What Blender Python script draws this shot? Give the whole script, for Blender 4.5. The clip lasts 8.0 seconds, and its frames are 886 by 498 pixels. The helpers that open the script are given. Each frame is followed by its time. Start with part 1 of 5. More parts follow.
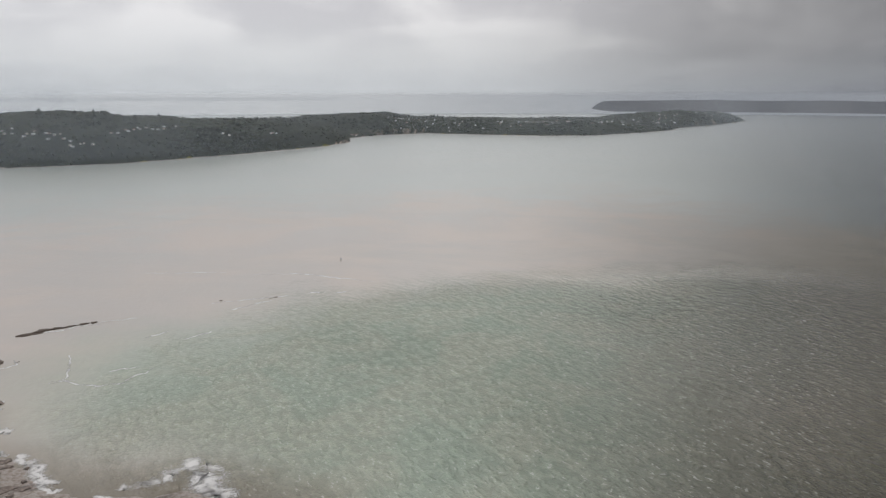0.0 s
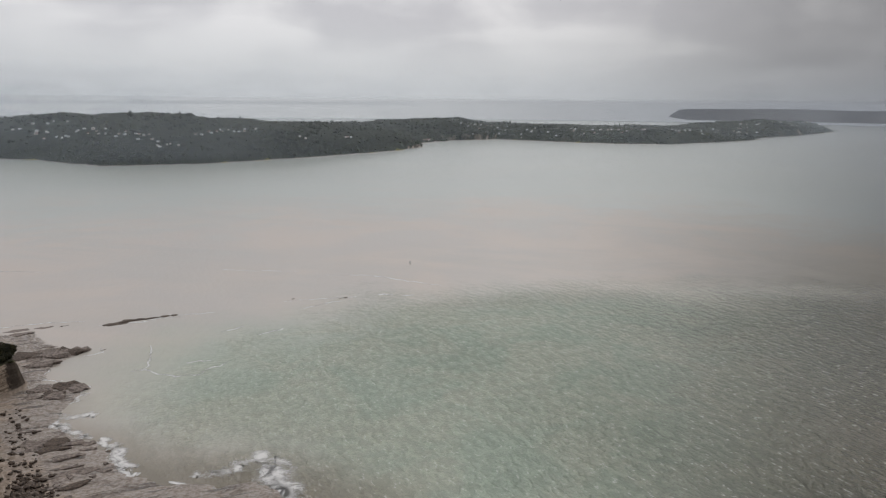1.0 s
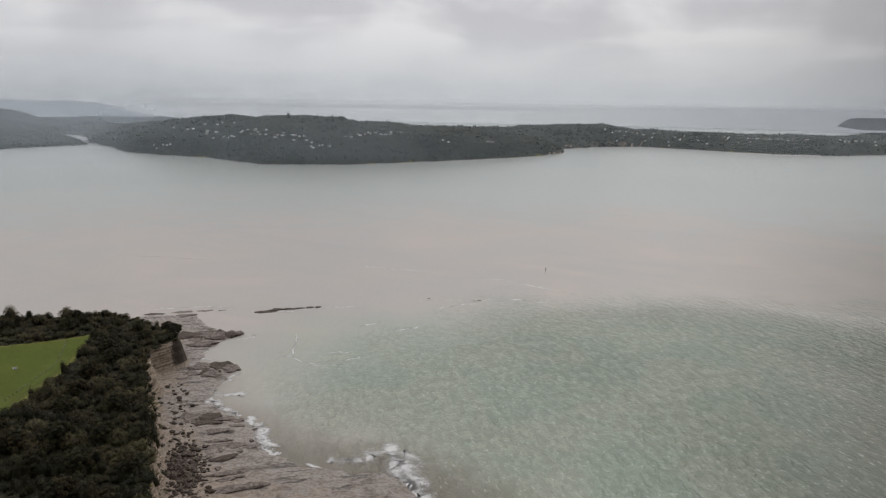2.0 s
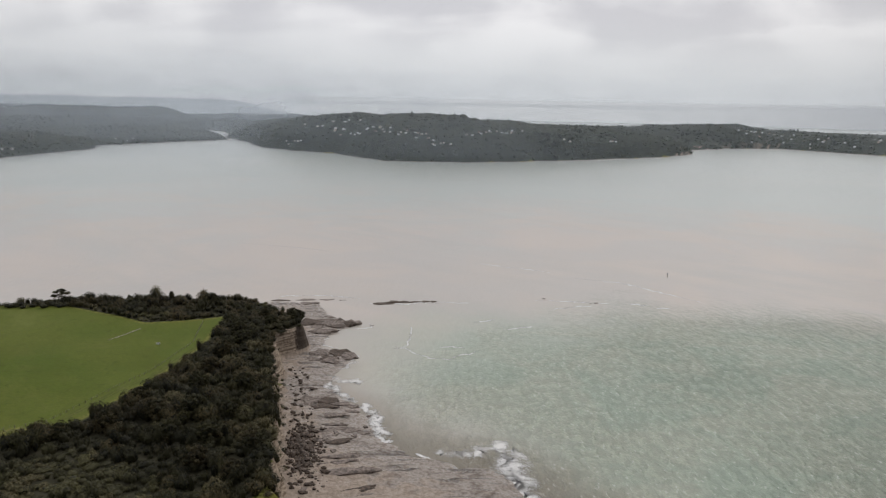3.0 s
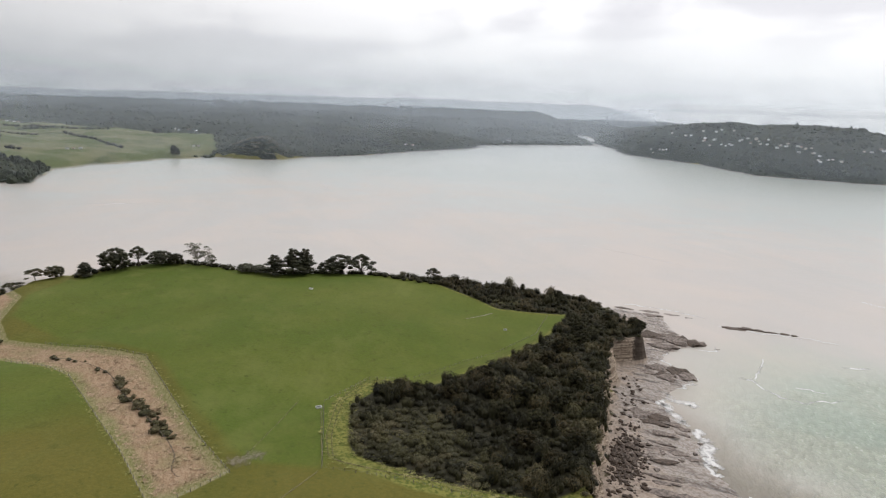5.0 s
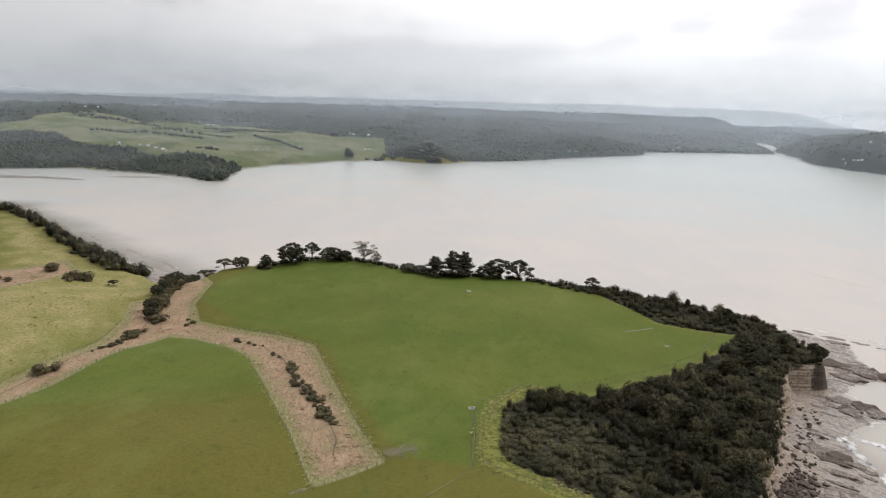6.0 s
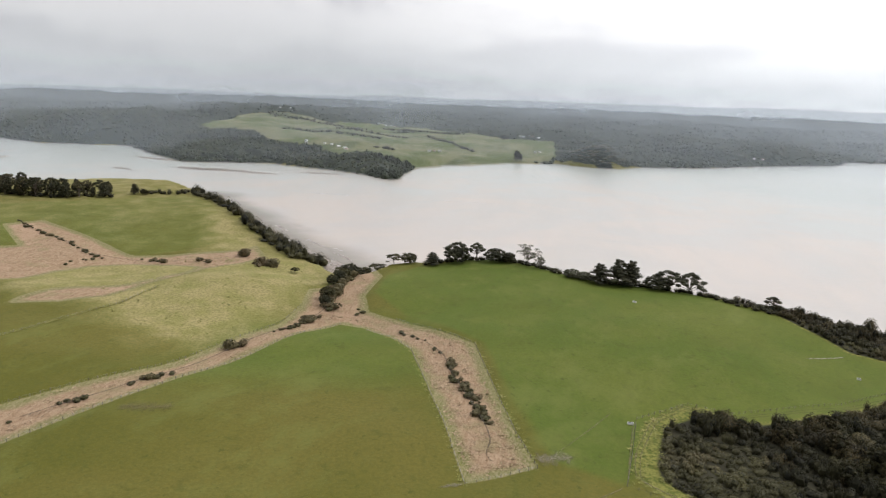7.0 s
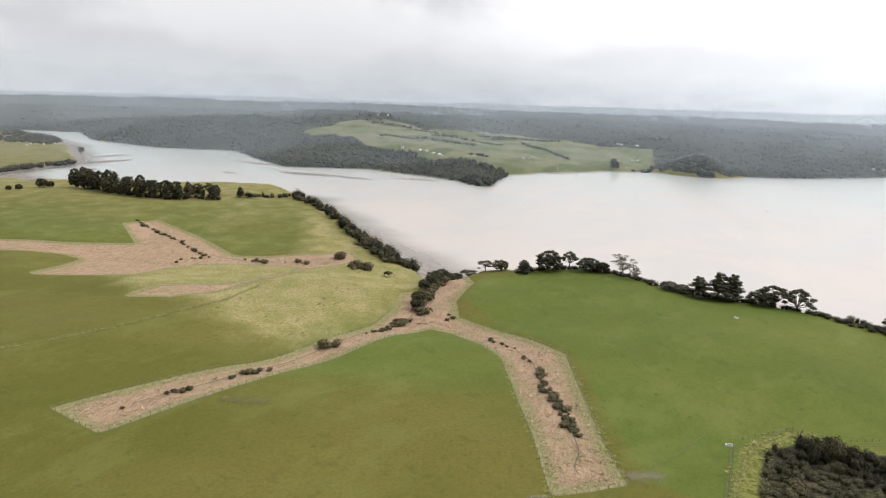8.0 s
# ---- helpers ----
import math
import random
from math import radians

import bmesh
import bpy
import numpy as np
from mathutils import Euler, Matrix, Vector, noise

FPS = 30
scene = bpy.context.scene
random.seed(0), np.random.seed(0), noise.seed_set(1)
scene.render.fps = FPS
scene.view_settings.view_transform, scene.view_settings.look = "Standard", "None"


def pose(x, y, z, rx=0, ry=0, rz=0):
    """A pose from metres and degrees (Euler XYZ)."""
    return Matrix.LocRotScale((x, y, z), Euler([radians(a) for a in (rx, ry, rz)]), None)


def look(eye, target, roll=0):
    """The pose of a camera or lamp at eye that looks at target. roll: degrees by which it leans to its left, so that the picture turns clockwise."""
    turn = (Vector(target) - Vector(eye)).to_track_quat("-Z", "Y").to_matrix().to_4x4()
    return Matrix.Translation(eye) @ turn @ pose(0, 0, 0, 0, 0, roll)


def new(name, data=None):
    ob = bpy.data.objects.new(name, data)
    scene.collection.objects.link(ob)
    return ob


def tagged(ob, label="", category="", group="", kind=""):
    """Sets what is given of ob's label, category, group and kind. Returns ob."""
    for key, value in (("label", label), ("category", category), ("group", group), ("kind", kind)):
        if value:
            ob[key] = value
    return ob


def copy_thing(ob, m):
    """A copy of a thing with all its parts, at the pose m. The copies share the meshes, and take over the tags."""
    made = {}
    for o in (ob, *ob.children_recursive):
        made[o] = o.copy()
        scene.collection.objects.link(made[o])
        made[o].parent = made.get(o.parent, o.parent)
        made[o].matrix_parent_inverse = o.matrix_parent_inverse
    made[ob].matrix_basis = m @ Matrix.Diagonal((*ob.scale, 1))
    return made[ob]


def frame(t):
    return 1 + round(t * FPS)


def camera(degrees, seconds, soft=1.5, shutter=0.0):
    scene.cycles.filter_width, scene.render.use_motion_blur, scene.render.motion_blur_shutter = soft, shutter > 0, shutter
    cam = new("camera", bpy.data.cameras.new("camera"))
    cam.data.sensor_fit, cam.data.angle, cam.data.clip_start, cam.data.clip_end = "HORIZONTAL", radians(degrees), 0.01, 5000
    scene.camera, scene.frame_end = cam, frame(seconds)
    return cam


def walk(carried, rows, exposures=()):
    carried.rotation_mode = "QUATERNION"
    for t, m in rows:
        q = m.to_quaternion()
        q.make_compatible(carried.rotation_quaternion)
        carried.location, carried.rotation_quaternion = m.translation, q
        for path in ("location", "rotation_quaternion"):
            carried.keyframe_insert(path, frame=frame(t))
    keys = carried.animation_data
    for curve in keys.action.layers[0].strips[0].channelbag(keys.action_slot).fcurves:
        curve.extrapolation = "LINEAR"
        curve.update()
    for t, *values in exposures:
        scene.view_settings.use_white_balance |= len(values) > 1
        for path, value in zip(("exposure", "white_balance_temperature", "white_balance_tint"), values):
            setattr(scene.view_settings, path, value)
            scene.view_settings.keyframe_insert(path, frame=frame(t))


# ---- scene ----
cam = camera(65.06, 8.0, soft=1.2)
ROWS = [
    (0, -0.61, 1.33, 140.02, -0.01, -12.69, -0.12),
    (0.5, -0.85, 1.18, 140.01, 1.85, -12.47, 0.13),
    (1, -1.08, 1.01, 139.97, 5.75, -12.24, 0.45),
    (1.5, -1.28, 0.81, 139.94, 10.92, -12.08, 0.66),
    (2, -1.36, 0.60, 139.88, 17.17, -11.95, 0.88),
    (2.2, -1.36, 0.52, 139.84, 19.37, -12.01, 0.96),
    (3.3, -0.83, 0.20, 139.33, 31.09, -12.17, 1.17),
    (3.5, -0.60, 0.16, 139.30, 34.69, -12.13, 1.39),
    (3.7, -0.35, 0.13, 139.27, 38.83, -12.16, 1.55),
    (4, 0.03, 0.08, 139.27, 44.92, -12.16, 1.62),
    (4.2, 0.27, 0.04, 139.29, 47.32, -12.17, 1.61),
    (4.5, 0.60, -0.02, 139.35, 50.96, -12.15, 1.61),
    (4.7, 0.81, -0.07, 139.40, 52.94, -12.26, 1.75),
    (5.8, 1.18, -0.69, 139.78, 66.31, -12.31, 1.69),
    (6, 1.22, -0.78, 139.83, 69.33, -12.33, 1.68),
    (6.5, 1.27, -0.97, 139.95, 76.78, -12.41, 1.82),
    (7, 1.28, -1.09, 140.01, 83.10, -12.53, 1.93),
    (7.5, 1.31, -1.15, 139.98, 87.31, -12.55, 1.85),
    (8, 1.28, -1.16, 139.91, 90.84, -12.20, 1.73),
]
EXPOSURES = [(0.0, -1.00), (1.5, -1.11), (2.2, -1.11), (3.5, -0.75), (4.5, -0.54), (6.0, -0.36), (7.0, -0.22), (8.0, -0.02)]
walk(cam, [(t, pose(x, y, z, 0, 0, yaw) @ pose(0, 0, 0, 90 + pitch) @ pose(0, 0, 0, 0, 0, roll)) for t, x, y, z, yaw, pitch, roll in ROWS], EXPOSURES)


# ---- node helpers ----
def put_in(nt, node, slot, value):
    if isinstance(value, bpy.types.NodeSocket):
        nt.links.new(value, node.inputs[slot])
    else:
        node.inputs[slot].default_value = value


def math_node(nt, op, a, b=0.0, c=0.0, clamp=False):
    n = nt.nodes.new("ShaderNodeMath")
    n.operation, n.use_clamp = op, clamp
    for k, v in enumerate((a, b, c)):
        put_in(nt, n, k, v)
    return n.outputs[0]


def noise_node(nt, vec, scale, detail=3.0, rough=0.55, dist=0.0):
    n = nt.nodes.new("ShaderNodeTexNoise")
    put_in(nt, n, "Vector", vec)
    put_in(nt, n, "Scale", scale)
    put_in(nt, n, "Detail", detail)
    put_in(nt, n, "Roughness", rough)
    put_in(nt, n, "Distortion", dist)
    return n.outputs[0]


def band(nt, value, lo, hi, a=0.0, b=1.0, soft=True):
    n = nt.nodes.new("ShaderNodeMapRange")
    n.interpolation_type = "SMOOTHSTEP" if soft else "LINEAR"
    put_in(nt, n, 0, value)
    for k, v in enumerate((lo, hi, a, b)):
        put_in(nt, n, k + 1, v)
    return n.outputs[0]


def mix(nt, f, a, b, kind="MIX"):
    n = nt.nodes.new("ShaderNodeMix")
    n.data_type, n.blend_type = "RGBA", kind
    put_in(nt, n, 0, f)
    put_in(nt, n, 6, a if isinstance(a, bpy.types.NodeSocket) else (*a, 1.0))
    put_in(nt, n, 7, b if isinstance(b, bpy.types.NodeSocket) else (*b, 1.0))
    return n.outputs[2]


def stretch(nt, vec, s, turn=0.0):
    """Turns the place about z (radians), then scales it."""
    for angle, size in ((turn, (1, 1, 1)), (0.0, s)):
        n = nt.nodes.new("ShaderNodeMapping")
        put_in(nt, n, 0, vec)
        n.inputs[2].default_value = (0, 0, angle)
        n.inputs[3].default_value = size
        vec = n.outputs[0]
    return vec


def attr(nt, name):
    n = nt.nodes.new("ShaderNodeAttribute")
    n.attribute_name = name
    return n.outputs[2]


def bumped(nt, height, strength, distance):
    n = nt.nodes.new("ShaderNodeBump")
    put_in(nt, n, "Strength", strength)
    put_in(nt, n, "Distance", distance)
    put_in(nt, n, "Height", height)
    return n.outputs[0]


def paint(name, rough=0.9):
    """A new material: its tree, the Principled node and the place in the world."""
    m = bpy.data.materials.new(name)
    m.use_nodes = True
    nt = m.node_tree
    p = nt.nodes["Principled BSDF"]
    p.inputs["Roughness"].default_value = rough
    return m, nt, p, nt.nodes.new("ShaderNodeNewGeometry").outputs["Position"]


# ---- sky and sun ----
SUN_AZIMUTH, SUN_HEIGHT = 10.0, 42.0
world = bpy.data.worlds.new("sky")
scene.world = world
world.use_nodes = True
wt = world.node_tree
back = wt.nodes["Background"]
air = wt.nodes.new("ShaderNodeTexSky")
air.sky_type, air.sun_disc = "NISHITA", False
air.sun_elevation, air.sun_rotation, air.dust_density = radians(SUN_HEIGHT), radians(SUN_AZIMUTH), 4.0
way = wt.nodes.new("ShaderNodeTexCoord").outputs["Generated"]
cut = wt.nodes.new("ShaderNodeSeparateXYZ")
wt.links.new(way, cut.inputs[0])
up = math_node(wt, "MAXIMUM", cut.outputs[2], 0.0)
flat = math_node(wt, "ADD", up, 0.16)
plane = wt.nodes.new("ShaderNodeCombineXYZ")
wt.links.new(math_node(wt, "DIVIDE", cut.outputs[0], flat), plane.inputs[0])
wt.links.new(math_node(wt, "DIVIDE", cut.outputs[1], flat), plane.inputs[1])
wt.links.new(math_node(wt, "MULTIPLY", up, 3.0), plane.inputs[2])
big = noise_node(wt, plane.outputs[0], 0.62, 4.0, 0.5, 0.5)
fine = noise_node(wt, way, 5.0, 5.0, 0.55, 0.3)
lumps = math_node(wt, "ADD", math_node(wt, "MULTIPLY", big, 0.6), math_node(wt, "MULTIPLY", fine, 0.4))
cloud = mix(wt, band(wt, lumps, 0.42, 0.57), (0.66, 0.66, 0.70), (0.93, 0.925, 0.945))
# the veiled sun whitens the cloud on its side; out over the open sea the cloud is heavier
near_sun = wt.nodes.new("ShaderNodeVectorMath")
near_sun.operation = "DOT_PRODUCT"
wt.links.new(way, near_sun.inputs[0])
near_sun.inputs[1].default_value = (-0.36, 0.70, 0.62)
whiter = band(wt, near_sun.outputs["Value"], 0.25, 1.0, 1.0, 1.95)
gloom = math_node(wt, "MULTIPLY", band(wt, cut.outputs[0], 0.02, 0.55), band(wt, lumps, 0.60, 0.42, 0.75, 1.0))
cloud = mix(wt, 1.0, cloud, whiter, "MULTIPLY")
cloud = mix(wt, gloom, cloud, (0.44, 0.445, 0.48))
haze = mix(wt, 1.0, (0.76, 0.785, 0.81), whiter, "MULTIPLY")
haze = mix(wt, gloom, haze, (0.36, 0.375, 0.42))
cloud = mix(wt, band(wt, up, 0.0, 0.13), haze, cloud)
lift = band(wt, up, 0.15, 0.85, 1.0, 1.9, False)                           # an overcast sky is brightest overhead
lift = math_node(wt, "MULTIPLY", lift, math_node(wt, "SUBTRACT", 1.0, math_node(wt, "MULTIPLY", math_node(wt, "MULTIPLY", gloom, 0.5), band(wt, up, 0.14, 0.35))))
cloud = mix(wt, 1.0, cloud, lift, "MULTIPLY")
clear = wt.nodes.new("ShaderNodeVectorMath")
clear.operation = "SCALE"
wt.links.new(air.outputs[0], clear.inputs[0])
clear.inputs["Scale"].default_value = 0.10
wt.links.new(mix(wt, 0.93, clear.outputs[0], cloud), back.inputs[0])
back.inputs[1].default_value = 1.0

lamp = bpy.data.lights.new("sun", "SUN")
lamp.energy, lamp.angle, lamp.color = 1.5, radians(10), (1.0, 0.95, 0.88)
sun = new("sun", lamp)
s_way = Vector((math.sin(radians(SUN_AZIMUTH)) * math.cos(radians(SUN_HEIGHT)), math.cos(radians(SUN_AZIMUTH)) * math.cos(radians(SUN_HEIGHT)), math.sin(radians(SUN_HEIGHT))))
sun.matrix_world = look(s_way * 900, (0, 0, 0))


# ---- the lie of the land ----
def inside(px, py, poly):
    """True where the points lie in the polygon."""
    n, hit = len(poly), np.zeros(px.shape, bool)
    for i in range(n):
        (x0, y0), (x1, y1) = poly[i], poly[(i + 1) % n]
        if y0 != y1:
            hit ^= ((y0 > py) != (y1 > py)) & (px < (x1 - x0) * (py - y0) / (y1 - y0) + x0)
    return hit


def off_line(px, py, line, closed=False):
    """Distance from the points to a line of corners."""
    best = np.full(px.shape, 1e9)
    for i in range(len(line) - (0 if closed else 1)):
        (x0, y0), (x1, y1) = line[i], line[(i + 1) % len(line)]
        dx, dy = x1 - x0, y1 - y0
        f = np.clip(((px - x0) * dx + (py - y0) * dy) / (dx * dx + dy * dy + 1e-9), 0, 1)
        best = np.minimum(best, (px - x0 - f * dx) ** 2 + (py - y0 - f * dy) ** 2)
    return np.sqrt(best)


def signed(px, py, poly):
    """Distance to the polygon's edge, plus inside, minus outside."""
    d = off_line(px, py, poly, True)
    return np.where(inside(px, py, poly), d, -d)


WAVES = {}


def ripple(px, py, size, seed=0):
    """Smooth unevenness from -1 to 1 at about the given size in metres."""
    out = np.zeros(px.shape)
    if seed not in WAVES:
        r = np.random.RandomState(seed)
        WAVES[seed] = [(r.uniform(0, 6.28), r.uniform(0, 6.28), r.uniform(0.6, 1.7)) for _ in range(7)]
    for a, ph, s in WAVES[seed]:
        out += np.sin((px * np.cos(a) + py * np.sin(a)) * 6.28 / (size * s) + ph + 1.3 * np.sin((px * np.sin(a) - py * np.cos(a)) * 4.1 / (size * s) + ph * 2))
    return out / 3.6


def blend(px, py, spots, soft):
    """A height from spots (x, y, z), the near ones counting most."""
    top, low = np.zeros(px.shape), np.zeros(px.shape)
    for x, y, z in spots:
        w = 1.0 / ((px - x) ** 2 + (py - y) ** 2 + soft * soft) ** 2
        top += w * z
        low += w
    return top / low


def ease(v):
    v = np.clip(v, 0, 1)
    return v * v * (3 - 2 * v)


COAST_HOME = [(70, -2600), (62, -400), (50, -100), (20, 60), (-25, 150), (-62, 205), (-92, 226), (-120, 221), (-146, 226), (-171, 247), (-199, 258),
              (-203, 280), (-207, 298), (-232, 303), (-240, 322), (-236, 348), (-256, 346), (-272, 362), (-292, 372), (-318, 352), (-352, 322), (-402, 284), (-444, 240), (-486, 184),
              (-530, 112), (-536, 52), (-541, 0), (-607, -44), (-691, -86), (-802, -140), (-930, -192), (-975, -270), (-945, -380), (-950, -520),
              (-1004, -607), (-1078, -665), (-1070, -712), (-1100, -738), (-1155, -731), (-1231, -716), (-1292, -700), (-1330, -716), (-1410, -762), (-1515, -827), (-1700, -930), (-1830, -1050), (-1980, -1180), (-2130, -1400), (-2200, -1800), (-2200, -2600)]
BROW_HOME = [(50, -2600), (40, -400), (20, -120), (-20, 40), (-80, 110), (-138, 154), (-162, 181), (-182, 206), (-206, 232), (-226, 258), (-240, 272), (-233, 290),
             (-243, 299), (-257, 307), (-276, 314), (-300, 321), (-322, 314), (-345, 298), (-382, 254), (-412, 224), (-429, 196), (-440, 169), (-455, 150), (-476, 134), (-491, 114), (-499, 92), (-506, 64), (-508, 36), (-504, 14), (-484, -6), (-530, -36), (-596, -70),
             (-684, -112), (-794, -168), (-900, -228), (-925, -300), (-905, -400), (-905, -540), (-955, -620), (-1030, -690), (-1050, -765), (-1160, -752), (-1280, -724), (-1400, -780), (-1490, -845), (-1650, -980), (-1880, -1180), (-2080, -1450), (-2150, -1800), (-2150, -2600)]
SPOTS_HOME = [(-140, 155, 18), (-235, 275, 17), (-258, 300, 14.5), (-286, 310, 14), (-310, 306, 15), (-320, 150, 25), (-350, 240, 22), (-490, 85, 27), (-440, 20, 23), (-220, 100, 22), (-230, 0, 26), (-230, -80, 28),
              (-195, 45, 24), (-300, 35, 22), (-316, -30, 20), (-370, -15, 13), (-480, -10, 7), (-494, 20, 18), (-478, 32, 21), (-462, 22, 20), (-495, 42, 20), (-430, -80, 25), (-490, -70, 19), (-370, -184, 28), (-500, -230, 23), (-490, -160, 16),
              (-690, -140, 27), (-730, -300, 31), (-675, -450, 33), (-280, -195, 31), (-100, 0, 30), (-200, -400, 36), (-420, -330, 30), (-560, -330, 30), (-880, -400, 24), (-1150, -790, 5), (-1270, -725, 3), (-1400, -850, 6), (-1600, -1010, 9), (-1850, -1200, 22), (-1000, -700, 9), (-900, -1500, 40)]
COAST_WEST = [(-2320, -3000), (-2300, -1900), (-2260, -1450), (-2221, -1200), (-1932, -1018), (-1717, -737), (-1691, -532), (-1500, -430), (-1364, -341), (-1361, -174), (-1215, -6), (-1134, 44), (-1152, 62), (-1226, 76),
              (-1335, 105), (-1400, 200), (-1461, 319), (-1480, 422), (-1398, 500), (-1435, 600), (-1449, 739), (-1511, 897), (-1590, 1170), (-1690, 1249), (-1657, 1495), (-1615, 1660),
              (-1760, 1790), (-2150, 2080), (-2700, 2450), (-4600, 4400), (-6800, 3000), (-6800, -3000)]
SPOTS_WEST = [(-1180, 60, 18), (-1330, -60, 32), (-1480, -250, 30), (-1650, -300, 64), (-1650, -60, 52), (-1500, 130, 20), (-1480, 300, 8), (-1800, 200, 30), (-1440, 490, 54), (-1560, 560, 28), (-1640, 420, 16), (-1900, 700, 52),
              (-1640, 900, 46), (-1800, 1250, 36), (-1750, 1500, 19), (-2280, -290, 94), (-2010, -600, 76), (-2200, -850, 54), (-2240, -1100, 48), (-2080, 278, 34), (-2130, 547, 48), (-2400, 1000, 55), (-2372, 2200, 28),
              (-2700, -106, 68), (-3000, 217, 64), (-3160, 480, 68), (-3090, 824, 61), (-3018, 1333, 56), (-2778, 1779, 40), (-4300, 1200, 70), (-4300, -600, 88), (-4200, 2600, 62), (-3000, -1200, 66), (-4300, -2000, 90)]
COAST_NECK = [(-3700, 2800), (-2500, 2240), (-1960, 2010), (-1680, 1745), (-1480, 1620), (-1311, 1482), (-1180, 1455), (-1047, 1442), (-830, 1340), (-659, 1418), (-475, 1632), (-332, 1840), (-266, 2010), (-292, 2195),
              (-200, 2380), (-49, 2471), (140, 2380), (323, 2306), (510, 2320), (755, 2532), (860, 2640), (914, 2775), (1150, 3020), (1300, 3220), (1508, 3507), (1420, 3760), (1000, 3420), (600, 3150), (200, 3080),
              (-300, 2960), (-700, 2560), (-1000, 2260), (-1500, 2380), (-2300, 3100), (-3000, 3900)]
SPOTS_NECK = [(-1420, 1600, 66), (-1246, 1560, 92), (-1089, 1520, 98), (-983, 1500, 96), (-880, 1540, 88), (-791, 1580, 84), (-700, 1705, 78), (-570, 1870, 66), (-430, 2100, 56), (-330, 2250, 26), (-404, 2570, 64), (-265, 2638, 64), (-57, 2701, 48), (150, 2690, 38), (461, 2763, 37), (766, 2790, 36),
              (1042, 3132, 56), (1400, 3480, 48), (-1900, 2100, 16), (-2600, 2900, 24)]


MUD_BANKS = [(-1245, -262, 80, 24, 1.2), (-1216, -70, 60, 14, 1.3), (-1205, -178, 52, 13, 1.1), (-1232, -405, 40, 10, 0.9), (-1860, -690, 160, 30, 1.05), (-1412, -400, 90, 14, 1.0), (-1351, -690, 90, 22, -0.4), (-1470, -735, 80, 16, -0.5),
             (-1180, -640, 70, 18, 0.2), (-1420, 470, 60, 8, 0.9), (-1370, 250, 70, 7, 1.1), (-650, -46, 30, 3, 0.5), (-590, -16, 20, 3, 0.5), (-720, -84, 26, 3, 0.45), (-620, -22, 16, 2, 0.5), (-1560, 1690, 50, 8, 0.3)]


def land(px, py):
    """The height of the ground at the points."""
    base = np.full(px.shape, -6.0)
    out = signed(px, py, COAST_HOME) + 2.0 * ripple(px, py, 26, 1) + 1.0 * ripple(px, py, 9, 2)
    brow = signed(px, py, BROW_HOME) + 1.6 * ripple(px, py, 18, 3) + 0.7 * ripple(px, py, 6, 4)
    sill = np.where(out > 0, 0.25 + 2.6 * (1 - np.exp(-np.maximum(out, 0) / 22.0)), np.maximum(out * 0.12, -6))
    sill = sill + np.where((out > 2) & (brow < 0), 0.35 * ripple(px, py, 7, 5) + 0.2 * ripple(px, py, 3.2, 6), 0)
    field = blend(px, py, SPOTS_HOME, 45.0) + 0.35 * ripple(px, py, 60, 7)
    back = ease((-px - 280 + 0.2 * (py - 330)) / 60.0)          # the gentler banks behind the headland
    rise = ease((brow + 3) / (4.5 + 16 * back))
    base = np.maximum(base, np.where(out > -60, sill * (1 - rise) + field * rise, -6))
    for coast, spots, soft, run, seed in ((COAST_WEST, SPOTS_WEST, 160.0, 70.0, 11), (COAST_NECK, SPOTS_NECK, 130.0, 60.0, 12)):
        far = signed(px, py, coast) + 7 * ripple(px, py, 90, seed) + 3 * ripple(px, py, 33, seed + 5)
        top = blend(px, py, spots, soft)
        top = top * (1 + 0.06 * ripple(px, py, 420, seed + 1) + 0.07 * ripple(px, py, 190, seed + 2) + 0.035 * ripple(px, py, 80, seed + 3))
        lift = np.where(far > 0, 0.3 + top * (1 - np.exp(-np.maximum(far, 0) / run)), np.maximum(far * 0.1, -6))
        base = np.maximum(base, np.where(far > -60, lift, -6))
    base = base + np.where(base > 1, 22 * np.exp(-((px + 1462) ** 2 + (py - 500) ** 2) / 58.0 ** 2), 0)          # the bluff by the far shore
    for x, y, a, b, turn in MUD_BANKS:
        u, v = (px - x) * np.cos(turn) + (py - y) * np.sin(turn), (py - y) * np.cos(turn) - (px - x) * np.sin(turn)
        base = np.maximum(base, 0.45 * (1 - (u / a) ** 2 - (v / b) ** 2) + 0.16 * ripple(px, py, 24, 31) + 0.10 * ripple(px, py, 9, 32) - 0.12)
    return base


